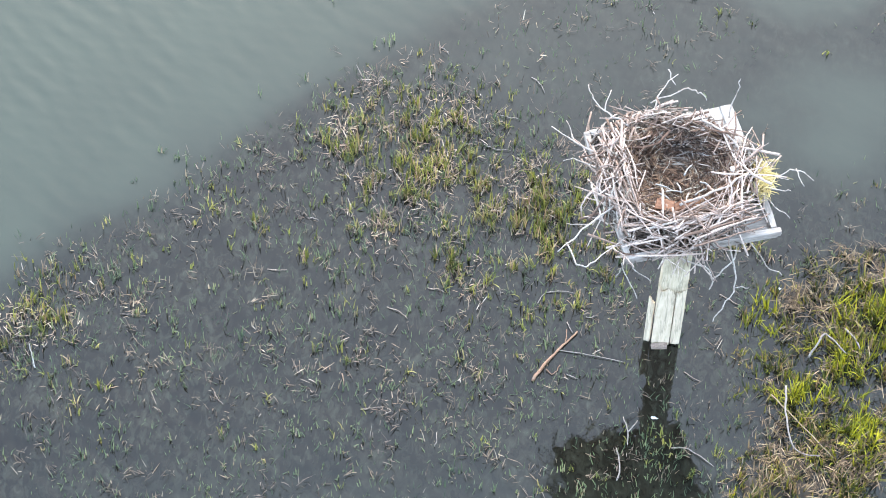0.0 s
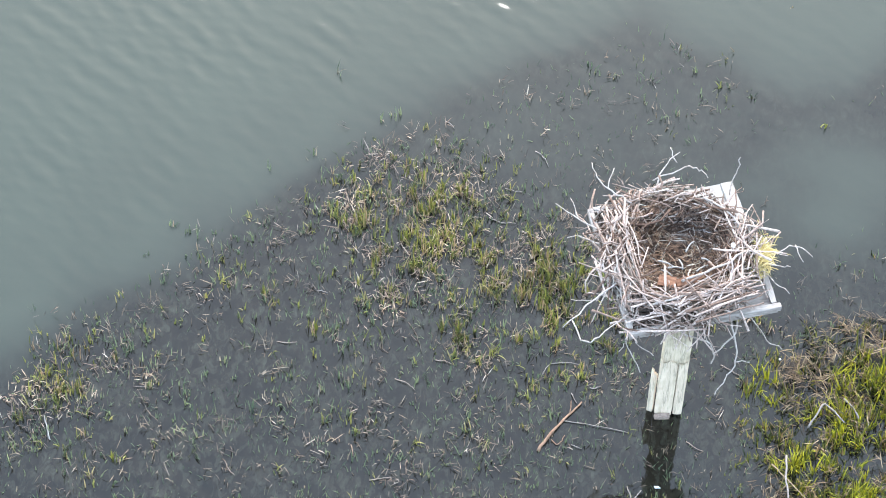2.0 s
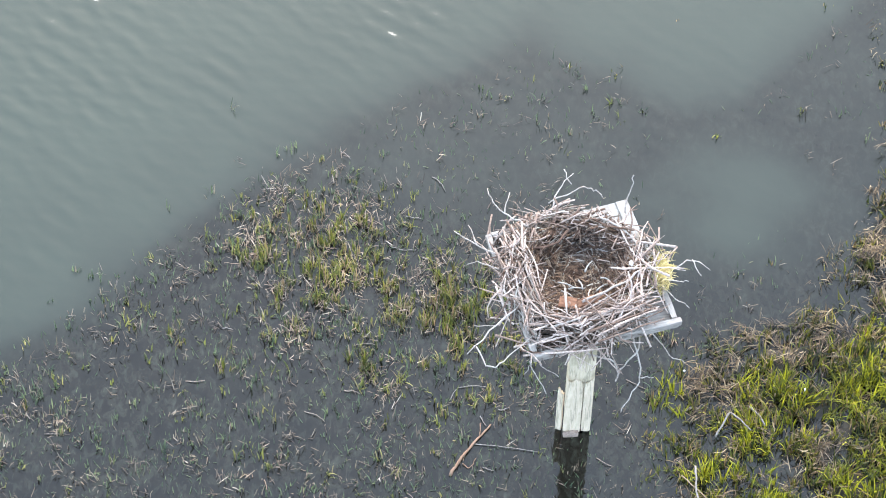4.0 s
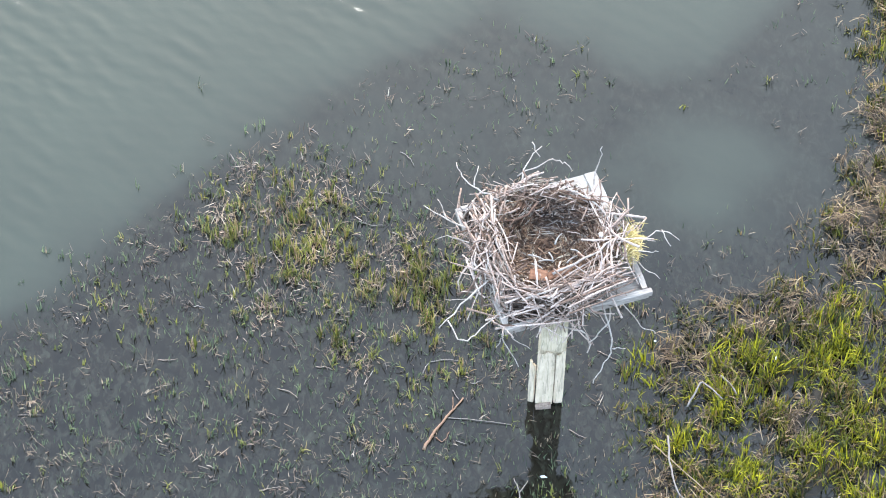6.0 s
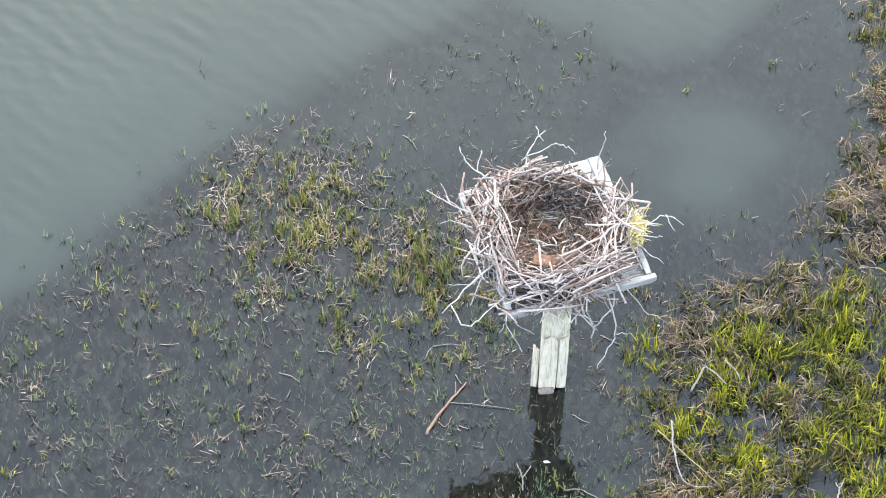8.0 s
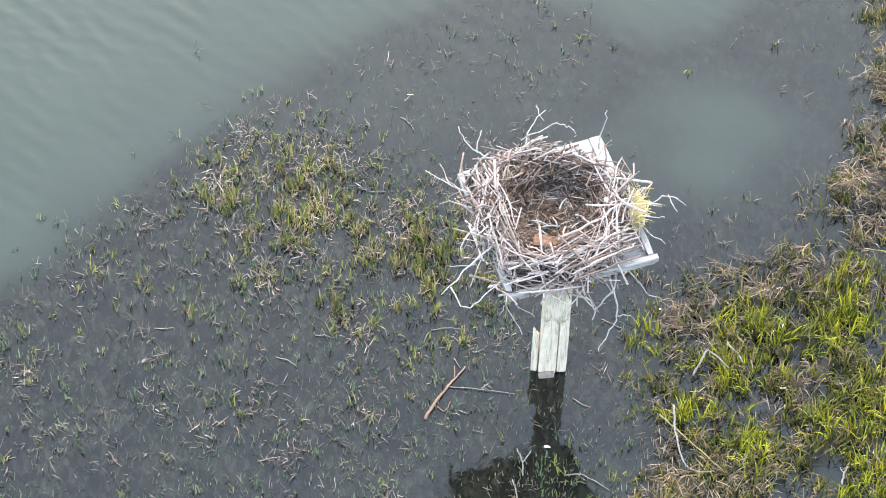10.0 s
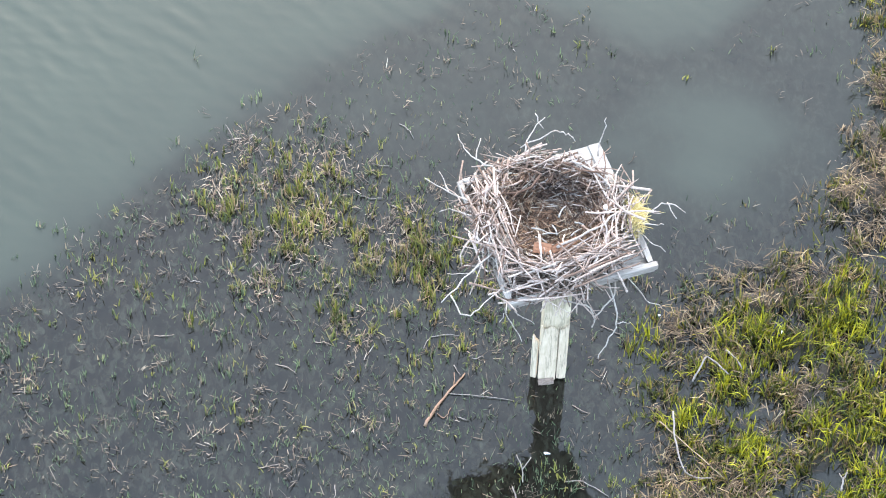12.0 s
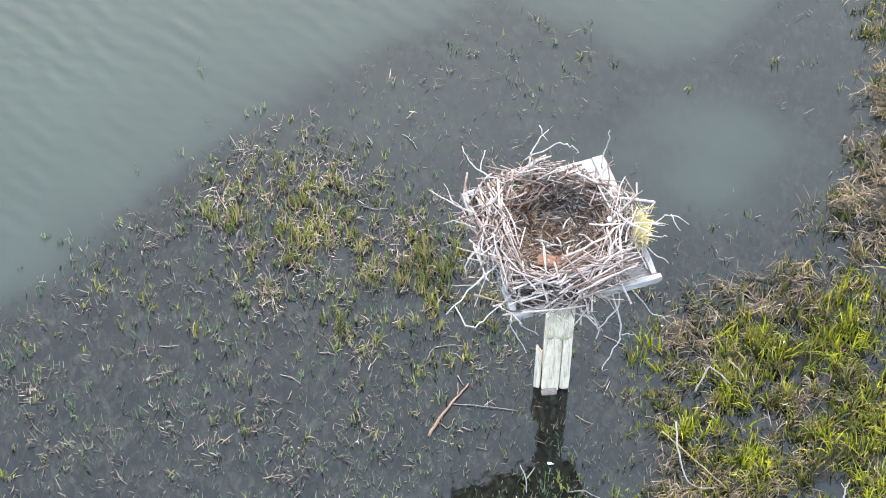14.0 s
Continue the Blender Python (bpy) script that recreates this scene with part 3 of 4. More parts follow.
def nest_platform():
    rng = random.Random(5)
    top = thing("nest_platform", (0, 0, 0), "weathered pale wooden nest platform on a post in the water", "nest platform")
    # post: a core with boards nailed round its foot
    def upright(name, x, y, z0, z1, width, thick, turn=0.0, label="", wear=0.004):
        ob = part(name, plank(z1 - z0, width, thick, rng, 4, wear, 0.006), PAINTED, top, label)
        ob.matrix_local = pose(x, y, z0, 0, 0, turn) @ Matrix(((0, 1, 0, 0), (0, 0, 1, 0), (1, 0, 0, 0), (0, 0, 0, 1)))
        return ob
    upright("post", 0.034, 0.125, 0.07, 2.12, 0.215, 0.21, 0, "pale greenish weathered post", 0.003)
    foot = part("post_foot", plank(0.9, 0.19, 0.19, rng, 4, 0.004, 0.01), WET, top, "dark wet foot of the post")
    foot.matrix_local = pose(0.034, 0.125, -0.82) @ Matrix(((0, 1, 0, 0), (0, 0, 1, 0), (1, 0, 0, 0), (0, 0, 0, 1)))
    def split_board(name, x, y, z0, z1, width, thick, turn, slant, label=""):
        """A board whose broken top runs out in splinters."""
        bm = bmesh.new()
        n = 7
        tops = [z1 - z0 + slant * (i / (n - 1) - 0.5) + rng.uniform(-0.035, 0.035) for i in range(n)]
        feet = [rng.uniform(-0.012, 0.012) for _ in range(n)]
        rows = []
        for face in (-1, 1):
            for i in range(n):
                u = (i / (n - 1) - 0.5) * width
                edge = 0.006 if i in (0, n - 1) else 0.0
                depth = face * (thick / 2 - edge) + rng.uniform(-0.0015, 0.0015)
                rows.append([bm.verts.new((u + rng.uniform(-0.002, 0.002), depth * (0.45 if k == 5 else 1), feet[i] + (tops[i] - feet[i]) * k / 5)) for k in range(6)])
        for i in range(n - 1):
            for k in range(5):
                bm.faces.new((rows[i][k], rows[i + 1][k], rows[i + 1][k + 1], rows[i][k + 1]))
                bm.faces.new((rows[n + i][k + 1], rows[n + i + 1][k + 1], rows[n + i + 1][k], rows[n + i][k]))
            bm.faces.new((rows[i][5], rows[i + 1][5], rows[n + i + 1][5], rows[n + i][5]))
            bm.faces.new((rows[n + i][0], rows[n + i + 1][0], rows[i + 1][0], rows[i][0]))
        for i in (0, n - 1):
            for k in range(5):
                loop = (rows[i][k], rows[i][k + 1], rows[n + i][k + 1], rows[n + i][k])
                bm.faces.new(loop if i == 0 else loop[::-1])
        ob = part(name, bm, POST_BOARD, top, label)
        ob.matrix_local = pose(x, y, z0, 0, 0, turn)

    split_board("front_board", -0.012, 0.004, 0.0, 0.73, 0.142, 0.026, 0, -0.05, "split pale board on the post's foot")
    split_board("corner_board", 0.105, 0.006, 0.030, 0.75, 0.076, 0.028, 2, 0.04)
    split_board("side_board", -0.118, 0.040, -0.02, 0.55, 0.052, 0.05, -14, -0.10, "short pale board")
    ob = part("foot_block", plank(0.13, 0.045, 0.05, rng, 2, 0.004, 0.006), RED_STRAW, top, "short block at the waterline")
    ob.matrix_local = pose(-0.08, -0.045, 0.004, 0, -5, 9)
    frame_m = Matrix.Translation(CENTRE) @ Matrix.Rotation(TURN, 4, "Z")
    # beams, deck and rim
    for v in (-0.16, 0.14):
        ob = part("beam", plank(1.1, 0.05, 0.09, rng), BOARD, top)
        ob.matrix_local = frame_m @ pose(-0.55, v, DECK - 0.068)
    n = 6
    w = 2 * DEEP / n
    for i in range(n):
        ob = part("deck_board", plank(2 * HALF - 0.01, w - 0.006, 0.024, rng, 6, 0.002, 0.003), BOARD, top)
        ob.matrix_local = frame_m @ pose(-HALF + 0.005, -DEEP + w * (i + 0.5), DECK - 0.012)
    for name, u, v, turn, length in (("front_rail", -HALF, -DEEP + 0.022, 0, 2 * HALF + 0.02), ("back_rail", -HALF + 0.05, DEEP - 0.022, 0, 0.62),
                                     ("side_rail", -HALF + 0.022, -DEEP + 0.05, 90, 1.17), ("side_rail", HALF - 0.022, -DEEP + 0.05, 90, 1.15)):
        ob = part(name, plank(length, 0.045, 0.05, rng, 8, 0.006, 0.006), BOARD, top)
        ob.matrix_local = frame_m @ pose(u, v, DECK + 0.026, 0, 0, turn)
    ob = part("side_panel", plank(0.72, 0.10, 0.014, rng, 5, 0.003, 0.003), PANEL, top, "white stained board along one side")
    ob.matrix_local = frame_m @ pose(HALF - 0.055, DEEP - 0.73, DECK + 0.075, 0, 0, 90)
    ob = part("corner_panel", plank(0.40, 0.42, 0.012, rng, 4, 0.003, 0.003), PANEL, top, "white stained board at one corner")
    ob.matrix_local = frame_m @ pose(HALF - 0.405, DEEP - 0.215, DECK + 0.058)
    return top


nest_platform()

# ---- the stick nest ----
NEST = Vector((-0.05, -0.065, DECK))


def nest_profile(r):
    """Height of the nest's surface over the deck."""
    inner = smoothstep(0.20, 0.47, r)
    outer = smoothstep(0.52, 0.71, r)
    return 0.045 + 0.14 * inner - 0.14 * outer


def crooked(length, rng, kink=0.10, points=7):
    """A line along x that wanders with sudden small bends."""
    out, y, z, dy, dz = [], 0.0, 0.0, rng.gauss(0, kink), rng.gauss(0, kink * 0.4)
    step = length / (points - 1)
    for i in range(points):
        out.append(Vector((-length / 2 + i * step, y, z)))
        if rng.random() < 0.45:
            dy, dz = rng.gauss(-y / length, kink * 1.6), rng.gauss(-z / length, kink * 0.6)
        y, z = y + dy * step, z + dz * step
    mid = out[points // 2]
    return [p - Vector((0, mid.y * 0.6, mid.z * 0.6)) for p in out]


def twig_shapes(count, rng):
    """Crooked twigs along x, some forked, with stubs and knots."""
    out = []
    for i in range(count):
        length = rng.uniform(0.22, 0.66)
        line = crooked(length, rng, 0.17)
        r0 = rng.uniform(0.0042, 0.0098)
        r1 = r0 * rng.uniform(0.4, 0.75)
        verts, faces = [], []
        radii = [(r0 + (r1 - r0) * k / 6) * rng.uniform(0.85, 1.22) for k in range(7)]
        add_tube(verts, faces, line, radii, 5)
        for _ in range(rng.choice((0, 1, 1, 2, 3))):
            at = rng.randint(2, 5)
            side, reach = rng.choice((-1, 1)), rng.uniform(0.02, 0.14)
            tip = line[at] + Vector((reach * 0.75, side * reach * rng.uniform(0.4, 0.9), rng.uniform(-0.01, 0.03)))
            bend = (line[at] + tip) / 2 + Vector((0.0, side * 0.006, 0.004))
            add_tube(verts, faces, [line[at], bend, tip], [r1 * 0.95, r1 * 0.75, r1 * 0.5], 4)
        out.append(mesh_of("twig", verts, faces, True))
    return out


def square(th):
    """The nest fills the platform's front and back corners on one side only."""
    a = th - TURN
    k = 1 / max(abs(math.cos(a)), abs(math.sin(a)))
    if math.cos(a - math.pi / 4) > 0.80:
        return 0.86 - 0.09 * smoothstep(0.80, 0.97, math.cos(a - math.pi / 4))
    return 0.90 if math.cos(a + math.pi / 4) > 0.86 else 1 + 0.68 * (k - 1)


def twig_pose(rng, r, theta, lift, spread):
    z = nest_profile(r) + lift
    slope = (nest_profile(r + 0.03) - nest_profile(r - 0.03)) / 0.06
    yaw = theta + math.pi / 2 + rng.gauss(0, spread)
    across = yaw - theta
    pitch = -math.atan(slope * math.cos(across)) + rng.gauss(0, 0.08)
    return Matrix.Translation((r * math.cos(theta), r * math.sin(theta), z)) @ Matrix.Rotation(yaw, 4, "Z") @ Matrix.Rotation(pitch, 4, "Y") @ Matrix.Rotation(rng.choice((0, math.pi)) + rng.gauss(0, 0.2), 4, "X")


OUTLIERS = [
    [([(-0.454, 0.309, 2.373), (-0.618, 0.393, 2.393), (-0.714, 0.478, 2.403), (-0.789, 0.635, 2.424)], 0.010, 0.005), ([(-0.657, 0.415, 2.393), (-0.614, 0.6, 2.424)], 0.007, 0.004)],
    [([(-0.294, 0.411, 2.383), (-0.241, 0.613, 2.444), (-0.119, 0.778, 2.465)], 0.009, 0.005), ([(-0.198, 0.798, 2.475), (-0.131, 0.697, 2.434)], 0.006, 0.005)],
    [([(-0.301, 0.536, 2.393), (-0.063, 0.664, 2.434), (0.044, 0.652, 2.434), (0.112, 0.59, 2.414)], 0.008, 0.005)],
    [([(0.288, 0.553, 2.281), (0.334, 0.675, 2.393), (0.353, 0.749, 2.51)], 0.008, 0.004)],
    [([(-0.511, -0.046, 2.352), (-0.848, 0.143, 2.322), (-1.04, 0.297, 2.301)], 0.010, 0.005), ([(-0.858, 0.144, 2.322), (-0.932, 0.332, 2.342)], 0.006, 0.004)],
    [([(-0.562, -0.148, 2.332), (-0.822, 0.01, 2.291), (-0.93, -0.008, 2.281)], 0.008, 0.004)],
    [([(0.368, -0.084, 2.373), (0.644, -0.041, 2.332), (0.804, 0.073, 2.332), (0.948, -0.011, 2.311)], 0.010, 0.004), ([(0.804, 0.073, 2.332), (0.878, -0.061, 2.301)], 0.006, 0.004)],
    [([(0.386, -0.148, 2.373), (0.661, -0.124, 2.322), (0.778, -0.124, 2.311)], 0.008, 0.004)],
    [([(0.418, -0.04, 2.352), (0.619, -0.227, 2.311), (0.782, -0.35, 2.27)], 0.008, 0.004)],
    [([(-0.44, -0.321, 2.352), (-0.68, -0.581, 2.291), (-0.91, -0.847, 2.27)], 0.011, 0.006)],
    [([(-0.841, -0.8, 2.301), (-0.728, -0.977, 2.281), (-0.589, -0.865, 2.291), (-0.389, -0.652, 2.311)], 0.008, 0.006)],
    [([(-0.369, -0.652, 2.311), (-0.42, -0.784, 2.148), (-0.399, -0.782, 1.994), (-0.294, -0.924, 1.882)], 0.009, 0.005), ([(-0.414, -0.782, 2.066), (-0.466, -0.781, 1.923)], 0.006, 0.004)],
    [([(-0.331, -0.699, 2.27), (-0.352, -0.809, 2.097), (-0.205, -0.838, 1.994)], 0.008, 0.004)],
    [([(0.063, -0.536, 2.332), (-0.008, -0.697, 2.148), (0.199, -0.656, 1.994), (0.247, -0.709, 1.923), (0.234, -0.814, 1.923)], 0.011, 0.008)],
    [([(0.38, -0.367, 2.291), (0.416, -0.533, 2.127), (0.356, -0.638, 1.994), (0.246, -0.733, 1.943)], 0.010, 0.008)],
    [([(0.32, -0.429, 2.291), (0.395, -0.622, 2.025), (0.421, -0.775, 1.923), (0.349, -0.914, 1.882), (0.277, -1.056, 1.861)], 0.010, 0.005), ([(0.421, -0.775, 1.923), (0.528, -0.78, 1.943)], 0.007, 0.004)],
    [([(0.38, -0.349, 2.311), (0.515, -0.492, 2.127), (0.65, -0.599, 1.984), (0.766, -0.637, 1.943)], 0.009, 0.004)],
    [([(0.184, -0.394, 2.352), (0.101, -0.602, 2.209), (0.022, -0.706, 2.066)], 0.009, 0.006)],
    [([(-0.52, -0.418, 2.311), (-0.697, -0.526, 2.209), (-0.863, -0.52, 2.189)], 0.007, 0.004)],
    [([(-0.052, -0.422, 2.424), (0.185, -0.301, 2.434), (0.426, -0.091, 2.414)], 0.014, 0.011)],
    [([(-0.282, -0.643, 2.383), (0.062, -0.528, 2.414), (0.479, -0.333, 2.332)], 0.013, 0.009)],
    [([(-0.486, 0.201, 2.393), (-0.475, -0.14, 2.414), (-0.328, -0.539, 2.393)], 0.012, 0.009)],
    [([(-0.603, 0.192, 2.322), (-0.564, -0.231, 2.332), (-0.448, -0.67, 2.301)], 0.013, 0.009)],
    [([(0.087, 0.4, 2.414), (0.279, 0.269, 2.424), (0.431, 0.059, 2.393)], 0.011, 0.008)],
]


def stick_nest():
    rng = random.Random(7)
    nest = thing("stick_nest", NEST, "large nest of bleached grey sticks with a brown hollow", "nest")
    # packed sticks inside the wall, their brown darkened for the shade between them
    verts, faces = [], []
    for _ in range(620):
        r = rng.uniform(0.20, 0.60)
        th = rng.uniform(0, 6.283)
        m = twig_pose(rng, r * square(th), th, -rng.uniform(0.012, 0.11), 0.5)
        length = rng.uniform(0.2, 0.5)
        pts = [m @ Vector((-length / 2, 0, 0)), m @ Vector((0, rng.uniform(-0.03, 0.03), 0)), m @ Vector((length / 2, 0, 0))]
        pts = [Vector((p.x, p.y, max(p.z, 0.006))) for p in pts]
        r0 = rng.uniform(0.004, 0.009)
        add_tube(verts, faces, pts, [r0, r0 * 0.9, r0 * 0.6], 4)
    part("stick_core", mesh_of("stick_core", verts, faces, True), DARK_TWIG, nest, "packed brown inner sticks, darkened for the shade between them", "stuff")
    verts, faces = [], []
    for _ in range(900):
        r, th = rng.uniform(0.10, 0.62), rng.uniform(0, 6.283)
        m = twig_pose(rng, r * square(th), th, rng.uniform(-0.03, 0.022), 0.55)
        length, bend = rng.uniform(0.08, 0.34), rng.uniform(-0.03, 0.03)
        r0 = rng.uniform(0.0028, 0.0062)
        add_tube(verts, faces, [m @ Vector((-length / 2, 0, 0)), m @ Vector((-length * 0.2, bend, 0.006)), m @ Vector((length * 0.15, bend * rng.uniform(-0.6, 1.2), 0.004)), m @ Vector((length / 2, bend * rng.uniform(-1.5, 1), 0))], [r0, r0 * 1.1, r0 * 0.8, r0 * 0.5], 4)
    part("fine_twig_litter", mesh_of("fine_twig_litter", verts, faces, True), FINE, nest, "thin broken grey and brown twigs", "stuff")
    shapes = twig_shapes(60, rng)
    for i in range(298):
        r = min(0.67, max(0.26, rng.gauss(0.49, 0.11)))
        th = rng.uniform(0, 6.283)
        big = rng.random()
        ob = part("twig", rng.choice(shapes), TWIG, nest)
        r *= square(th)
        m = twig_pose(rng, r, th, rng.uniform(-0.012, 0.03), 0.62)
        if i >= 276:
            # draped over the front and side rails
            th = TURN - math.pi / 2 + rng.uniform(-0.5, 0.6)
            m = twig_pose(rng, rng.uniform(0.58, 0.66) * square(th), th, rng.uniform(0.005, 0.03), 0.7)
        s = (0.62 if r < 0.36 else 1.0) * rng.uniform(0.8, 1.2)
        ob.matrix_local = m @ Matrix.Diagonal((s, s, s, 1))
    # long crooked branches that stick out of the wall
    for lines in OUTLIERS:
        ob = part("branch", branch_mesh("branch", [([Vector(p) - NEST for p in pts], 0.76 * r0, 0.76 * r1) for pts, r0, r1 in lines], 6, 0.011, rng), PALE_TWIG, nest, "crooked bleached branch")
    # thick tan sticks laid along the front of the rim
    for k in range(13):
        a, b = Vector((-0.22 + 0.030 * k, -0.62 - 0.012 * k, 0.20)), Vector((0.36 + 0.018 * k, -0.19 - 0.030 * k, 0.205))
        a, b = (v + Vector((rng.gauss(0, 0.03), rng.gauss(0, 0.02), rng.uniform(-0.02, 0.03))) - Vector((NEST.x, NEST.y, 0)) for v in (a, b))
        bend = (a + b) / 2 + Vector((rng.gauss(0, 0.012), rng.gauss(0, 0.012), 0.015))
        r0 = rng.uniform(0.007, 0.0125)
        part("long_stick", branch_mesh("long_stick", [([a, bend, b], r0, r0 * 0.6)], 6, 0.004, rng), TWIG, nest, "thick tan stick on the rim")
    # sticks laid along the side rail and the front corner
    for k in range(34):
        if k < 17:
            f = rng.uniform(0.0, 0.5)
            a, b = Vector((-0.70 + 0.13 * f, 0.28 - 0.8 * f, 0.12)), Vector((-0.52 + 0.17 * f, -0.28 - 0.8 * f, 0.12))
            inward = Vector((1, 0.34, 0)) * rng.uniform(0.0, 0.17)
        else:
            f = rng.uniform(0.0, 0.5)
            a, b = Vector((-0.44 + 0.75 * f, -0.76 + 0.25 * f, 0.10)), Vector((0.10 + 0.7 * f, -0.60 + 0.24 * f, 0.10))
            inward = Vector((-0.34, 1, 0)) * rng.uniform(0.0, 0.20)
        lift = Vector((0, 0, 0.5 * inward.length + rng.uniform(-0.02, 0.02)))
        a, b = (v + inward + lift + Vector((rng.gauss(0, 0.03), rng.gauss(0, 0.03), 0)) - Vector((NEST.x, NEST.y, 0)) for v in (a, b))
        bend = (a + b) / 2 + Vector((rng.gauss(0, 0.02), rng.gauss(0, 0.02), 0.012))
        r0 = rng.uniform(0.006, 0.011)
        part("long_stick", branch_mesh("long_stick", [([a, bend, b], r0, r0 * 0.6)], 6, 0.004, rng), TWIG, nest, "bleached stick along the edge")
    # scraps in the hollow
    for x, y, length, width, turn in ((-0.22, -0.43, 0.13, 0.085, -10), (-0.09, -0.45, 0.16, 0.060, 22), (0.05, -0.36, 0.09, 0.040, 48)):
        ob = part("bark_piece", plank(length, width, 0.008, rng, 4, 0.006, 0.002), BARK, nest, "orange-brown curl of bark")
        ob.matrix_local = pose(x - NEST.x, y - NEST.y, nest_profile(math.hypot(x - NEST.x, y - NEST.y)) + 0.055, 14, -6, turn)
    for x, y, length, turn in ((-0.23, -0.16, 0.13, -18), (-0.07, -0.13, 0.10, -70), (0.07, -0.23, 0.11, 40), (-0.15, -0.22, 0.12, 5), (-0.02, -0.05, 0.12, 62), (0.10, -0.10, 0.09, -25), (-0.20, -0.25, 0.10, -30)):
        ob = part("pale_stick", branch_mesh("pale_stick", [([(0, 0, 0), (length / 2, 0.008, 0.005), (length, 0, 0)], 0.007, 0.005)], 6, 0.002, rng), PANEL, nest, "short white stick")
        ob.matrix_local = pose(x - NEST.x, y - NEST.y, nest_profile(math.hypot(x - NEST.x, y - NEST.y)) + 0.05, 0, 0, turn)
    bm = bmesh.new()
    bmesh.ops.create_icosphere(bm, subdivisions=2, radius=0.018)
    for v in bm.verts:
        v.co = Vector((v.co.x, v.co.y * 1.4, v.co.z * 0.6)) * (1 + 0.25 * noise.noise(v.co * 40))
    ob = part("white_scrap", bm, CHALK, nest, "small white scrap on the inner wall")
    ob.matrix_local = pose(0.33 - NEST.x, -0.03 - NEST.y, 0.20)
    # hollow
    verts, faces = [], []
    for _ in range(3600):
        r, th = 0.44 * math.sqrt(rng.random()), rng.uniform(0, 6.283)
        add_blade(verts, faces, r * math.cos(th), r * math.sin(th), nest_profile(r) - 0.01 + rng.uniform(0, 0.03), rng.uniform(0.04, 0.13), rng.uniform(0.004, 0.010), th + 1.57 + rng.gauss(0, 0.8), rng.uniform(1.1, 1.6), rng.uniform(-0.1, 0.25), rng)
    part("lining", mesh_of("lining", verts, faces), LINING, nest, "reddish brown fibre lining", "stuff")
    verts, faces, rings = [], [], 9
    for i in range(rings):
        r = 0.06 + 0.055 * i
        for k in range(28):
            a = k / 28 * 6.2832
            verts.append((r * math.cos(a), r * math.sin(a), max(nest_profile(r) - 0.03 + rng.uniform(-0.008, 0.008), 0.004)))
    for i in range(rings - 1):
        for k in range(28):
            a, b = i * 28 + k, i * 28 + (k + 1) % 28
            faces.append((a, b, b + 28, a + 28))
    faces.append(tuple(range(27, -1, -1)))
    part("hollow_floor", mesh_of("hollow_floor", verts, faces, True), LINING, nest, "packed brown floor of the hollow")
    # yellow tuft on the rim
    verts, faces = [], []
    for _ in range(850):
        a, r = rng.uniform(0, 6.283), abs(rng.gauss(0, 0.06))
        add_blade(verts, faces, 0.60 + r * math.cos(a) * 0.7, 0.025 + r * math.sin(a) * 1.7, 0.11 + rng.uniform(0, 0.07), rng.uniform(0.035, 0.11), rng.uniform(0.0035, 0.0085), rng.uniform(0, 6.283), rng.uniform(1.1, 1.7), rng.uniform(0, 0.4), rng)
    part("straw_tuft", mesh_of("straw_tuft", verts, faces), YELLOW, nest, "tuft of bright yellow straw on the rim", "stuff")
    return nest


nest = stick_nest()


# ---- sticks and scraps in the marsh ----
def loose_stick(name, lines, mat, label, category="stick", seed=1):
    rng = random.Random(seed)
    foot = Vector(lines[0][0][0])
    ob = new(name, branch_mesh(name, [([Vector(p) - foot for p in pts], 0.62 * r0, 0.62 * r1) for pts, r0, r1 in lines], 6, 0.005, rng))
    ob.location = foot
    ob.data.materials.append(mat)
    return tagged(ob, label, category)


loose_stick("floating_branch", [([(-1.012, -0.485, 0.01), (-0.915, -0.300, 0.020), (-0.785, -0.11, 0.015), (-0.683, 0.033, 0.02)], 0.021, 0.010), ([(-0.773, -0.1, 0.012), (-0.771, 0.033, 0.031)], 0.008, 0.005), ([(-0.915, -0.358, 0.01), (-0.848, -0.401, 0.01), (-0.798, -0.309, 0.02)], 0.007, 0.004)],
            RED_WOOD, "forked orange-brown branch afloat in the shallows", seed=2)
loose_stick("reed_stem", [([(-0.823, -0.162, 0.012), (-0.571, -0.187, 0.014), (-0.28, -0.223, 0.01)], 0.007, 0.004)], STICK, "thin straight pale reed stem lying on the water", "reed", 3)
loose_stick("bleached_stick", [([(1.008, -0.405, 0.164), (1.011, -0.641, 0.143), (1.053, -0.889, 0.123), (1.138, -0.991, 0.102), (1.293, -1.004, 0.102)], 0.015, 0.007)], STICK, "bent white stick lying on the bank grass", seed=4)
loose_stick("reed_stem", [([(0.889, -0.492, 0.133), (1.078, -0.683, 0.133), (1.381, -0.997, 0.113)], 0.010, 0.006)], STRAW, "long tan reed stem lying on the bank grass", "reed", 5)
loose_stick("broken_stick", [([(1.185, -0.046, 0.051), (1.246, 0.048, 0.113), (1.317, 0.135, 0.153), (1.478, -0.01, 0.123)], 0.014, 0.010)], STICK, "bent grey broken stick in the tussocks", seed=6)
loose_stick("forked_twig", [([(-0.213, -1.015, -0.01), (-0.22, -0.896, 0.031), (-0.266, -0.773, 0.051)], 0.010, 0.006), ([(-0.22, -0.896, 0.031), (-0.15, -0.796, 0.051)], 0.008, 0.006)], STICK, "pale forked twig standing in the shallows", "twig", 7)
loose_stick("pale_twig", [([(-0.28, -1.348, 0.01), (-0.266, -1.195, 0.02), (-0.302, -1.06, 0.031)], 0.012, 0.007)], STICK, "white twig at the water's surface", "twig", 8)
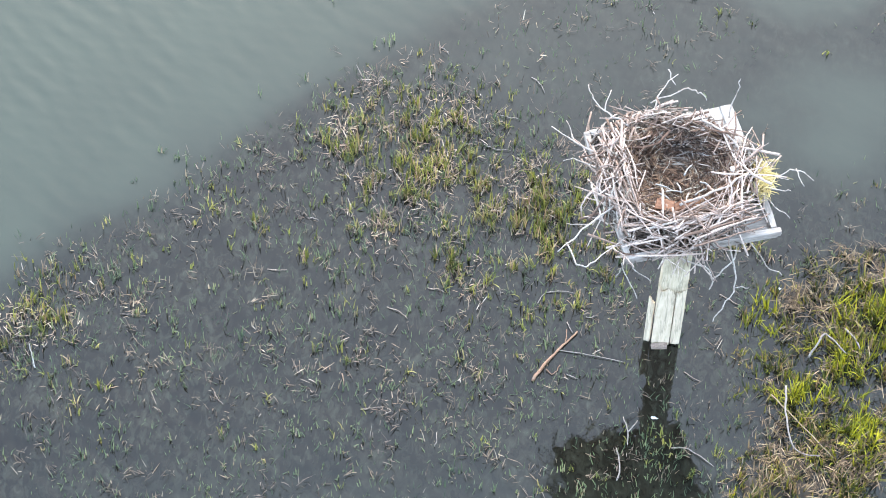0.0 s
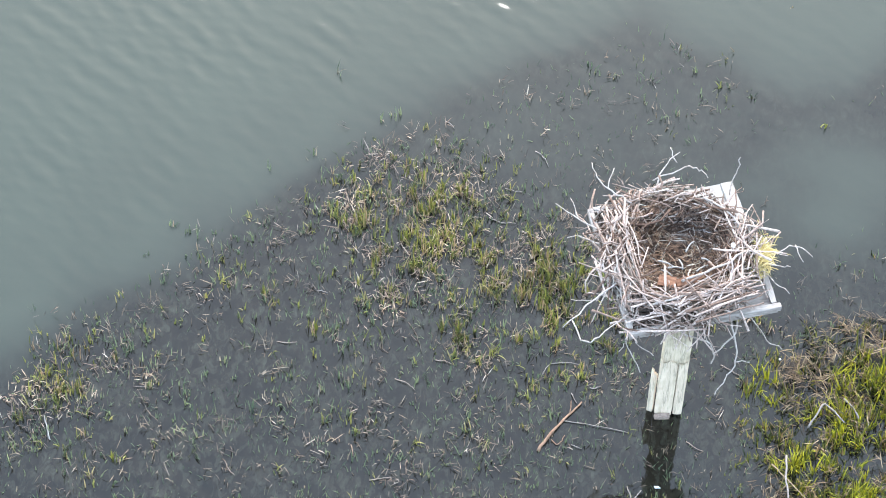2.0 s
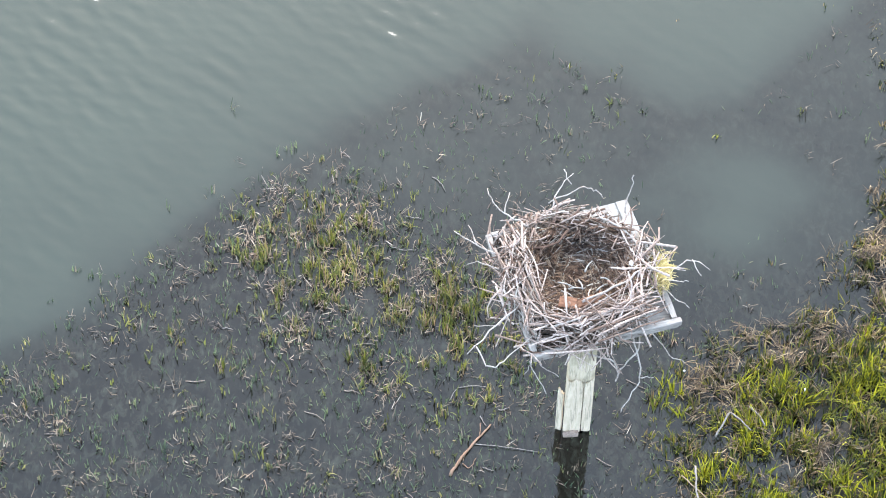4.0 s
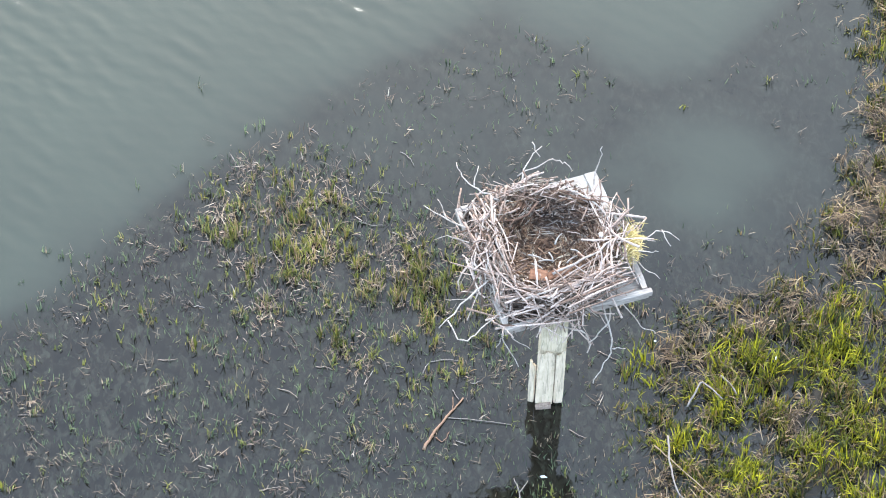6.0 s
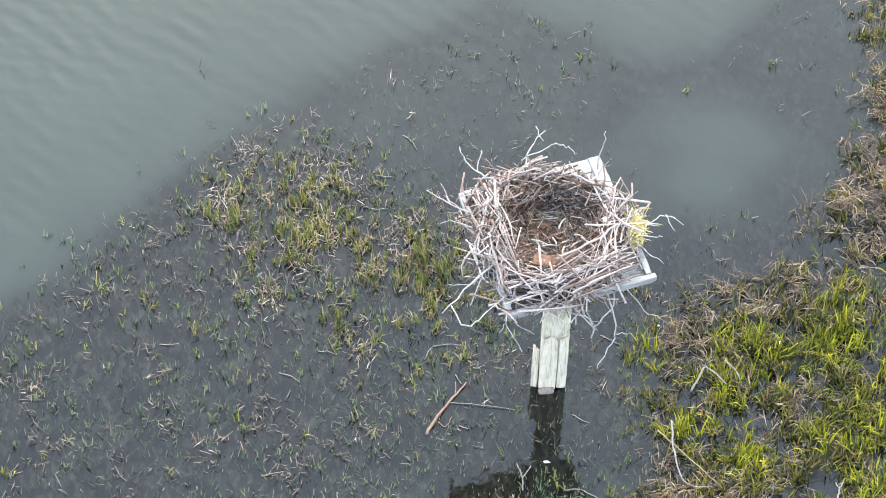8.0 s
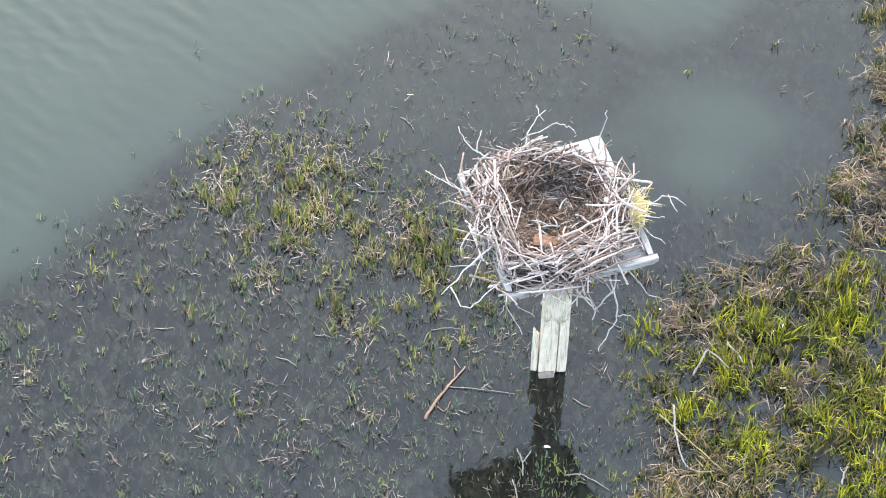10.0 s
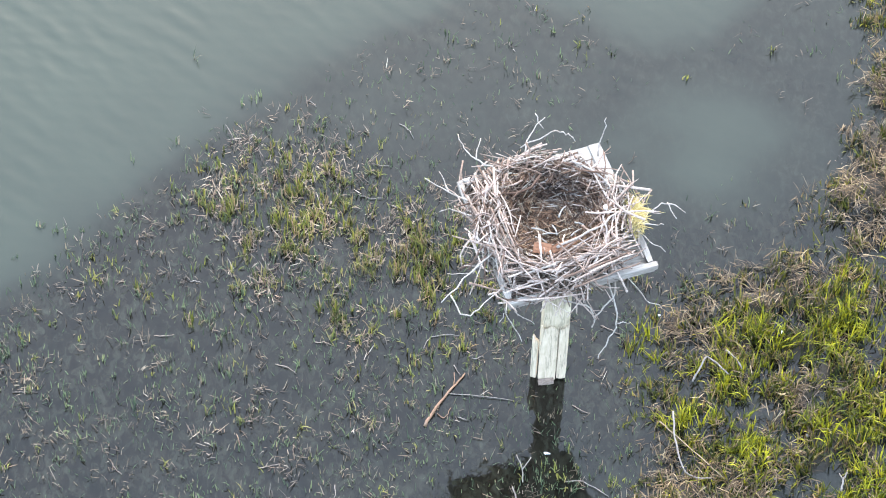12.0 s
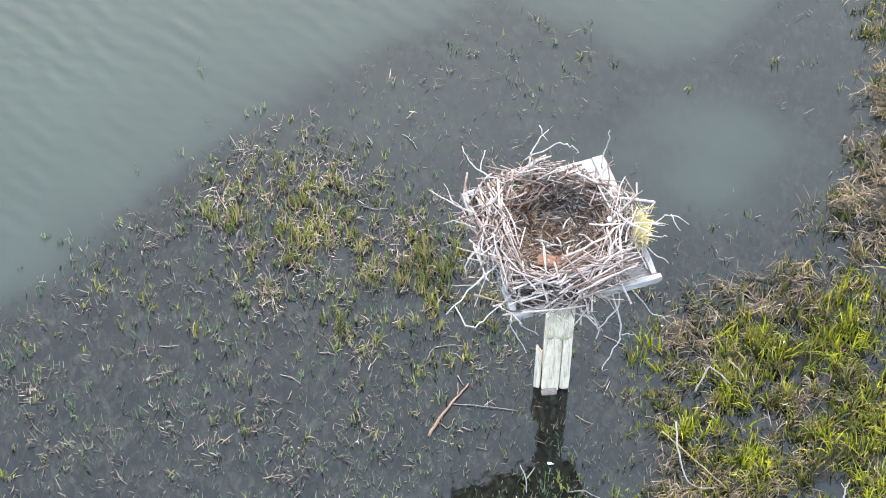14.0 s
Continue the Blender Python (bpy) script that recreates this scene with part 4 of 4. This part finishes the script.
loose_stick("pale_twig", [([(0.127, -0.993, 0.01), (0.263, -0.997, 0.02), (0.473, -1.135, 0.01)], 0.011, 0.006)], STICK, "pale bent twig lying in shallow water", "twig", 9)


def lump(name, at, size, mat, label, category, seed):
    bm = bmesh.new()
    bmesh.ops.create_icosphere(bm, subdivisions=2, radius=1.0)
    for v in bm.verts:
        k = 1 + 0.85 * noise.noise(v.co * 2.1 + Vector((seed, 0, 0)))
        v.co = Vector((v.co.x * size[0], v.co.y * size[1], v.co.z * size[2])) * k
    me = bpy.data.meshes.new(name)
    bm.to_mesh(me)
    bm.free()
    me.materials.append(mat)
    ob = new(name, me)
    ob.location = at
    return tagged(ob, label, category)


loose_stick("driftwood_stick", [([(1.477, 0.24, 0.10), (1.55, 0.15, 0.11), (1.602, 0.06, 0.09)], 0.016, 0.011)], STICK, "short grey driftwood stick lying on thatch", seed=10)
loose_stick("bleached_stick", [([(2.33, -1.10, 0.08), (2.35, -1.02, 0.11), (2.386, -0.95, 0.13)], 0.015, 0.010), ([(2.35, -1.02, 0.11), (2.32, -0.96, 0.13)], 0.009, 0.006)], STICK, "pale forked stick standing in the bank grass", seed=11)
loose_stick("reed_stem", [([(-4.98, -0.80, 0.01), (-5.02, -0.70, 0.03), (-5.06, -0.60, 0.06)], 0.011, 0.007)], PANEL, "short pale reed stub standing in the shallows", "reed", 12)
loose_stick("reed_stem", [([(-1.31, 1.76, 0.012), (-1.20, 1.72, 0.02), (-1.12, 1.66, 0.012)], 0.009, 0.005)], STICK, "bent pale reed stem lying on the water", "reed", 13)
lump("white_debris", (-0.02, -0.73, 0.01), (0.026, 0.011, 0.009), CHALK, "small white scrap afloat by the post", "debris", 1)
lump("white_debris", (1.95, 0.42, 0.11), (0.008, 0.016, 0.007), CHALK, "small white scrap caught in the bank grass", "debris", 2)
lump("white_debris", (0.94, 0.62, 0.05), (0.012, 0.008, 0.006), CHALK, "small white scrap at the water's edge", "debris", 3)
lump("pale_chip", (0.99, 0.262, 0.02), (0.040, 0.012, 0.008), STICK, "flat pale wood chip at the water's edge", "debris", 5).rotation_euler.z = radians(36)
lump("white_debris", (1.81, -0.98, 0.07), (0.016, 0.009, 0.006), PANEL, "white scrap lying in matted thatch", "debris", 6)
lump("white_debris", (2.10, -0.55, 0.05), (0.010, 0.012, 0.005), PANEL, "small white scrap by a little pool", "debris", 7)


# single stems adrift on the shelf: both ends and the colour
ADRIFT = [
    (-3.54, -0.84, -3.44, -0.98, "tan"),
    (-4.39, -0.2, -4.18, -0.2, "brown"),
    (-3.26, 0.38, -3.1, 0.39, "tan"),
    (-3.0, 0.94, -2.9, 0.92, "pale"),
    (-1.93, 0.33, -1.78, 0.3, "tan"),
    (-0.97, 0.4, -0.7, 0.4, "pale"),
    (-1.03, 0.28, -0.97, 0.39, "pale"),
    (-0.74, -0.39, -0.65, -0.42, "pale"),
    (-0.62, 0.19, -0.53, 0.21, "pale"),
    (-0.77, 0.12, -0.72, 0.02, "pale"),
    (-2.25, 0.11, -2.07, 0.01, "tan"),
    (-1.73, -1.05, -1.73, -1.19, "pale"),
    (-2.35, -0.91, -2.17, -0.86, "tan"),
    (-1.6, 1.88, -1.37, 1.84, "pale"),
    (-1.49, 2.22, -1.34, 2.19, "pale"),
    (-1.26, 2.67, -1.13, 2.5, "pale"),
    (-2.08, 2.92, -1.99, 2.84, "pale"),
    (-2.86, 1.71, -2.6, 1.86, "tan"),
    (-2.19, 0.7, -2.05, 0.4, "brown"),
    (-1.86, 0.8, -1.66, 0.81, "tan"),
    (0.45, 0.54, 0.64, 0.43, "tan"),
    (0.2, -0.26, 0.34, -0.34, "tan"),
]
TINTS = {"pale": (STICK, "short pale reed stem adrift in the shallows"), "tan": (RED_STRAW, "bent tan reed stem adrift in the shallows"), "brown": (DARK_TWIG, "brown waterlogged stem adrift in the shallows")}
for k, (x0, y0, x1, y1, tint) in enumerate(ADRIFT):
    rng = random.Random(100 + k)
    across = Vector((y0 - y1, x1 - x0, 0)) * rng.uniform(-0.12, 0.12)
    middle = Vector((x0 + x1, y0 + y1, 0.03)) / 2 + across
    stem = loose_stick("reed_stem", [([(x0, y0, 0.006), middle, (x1, y1, 0.012)], rng.uniform(0.0055, 0.0085), 0.004)], *TINTS[tint], "reed", 100 + k)
    tagged(stem, group="reed stems adrift")
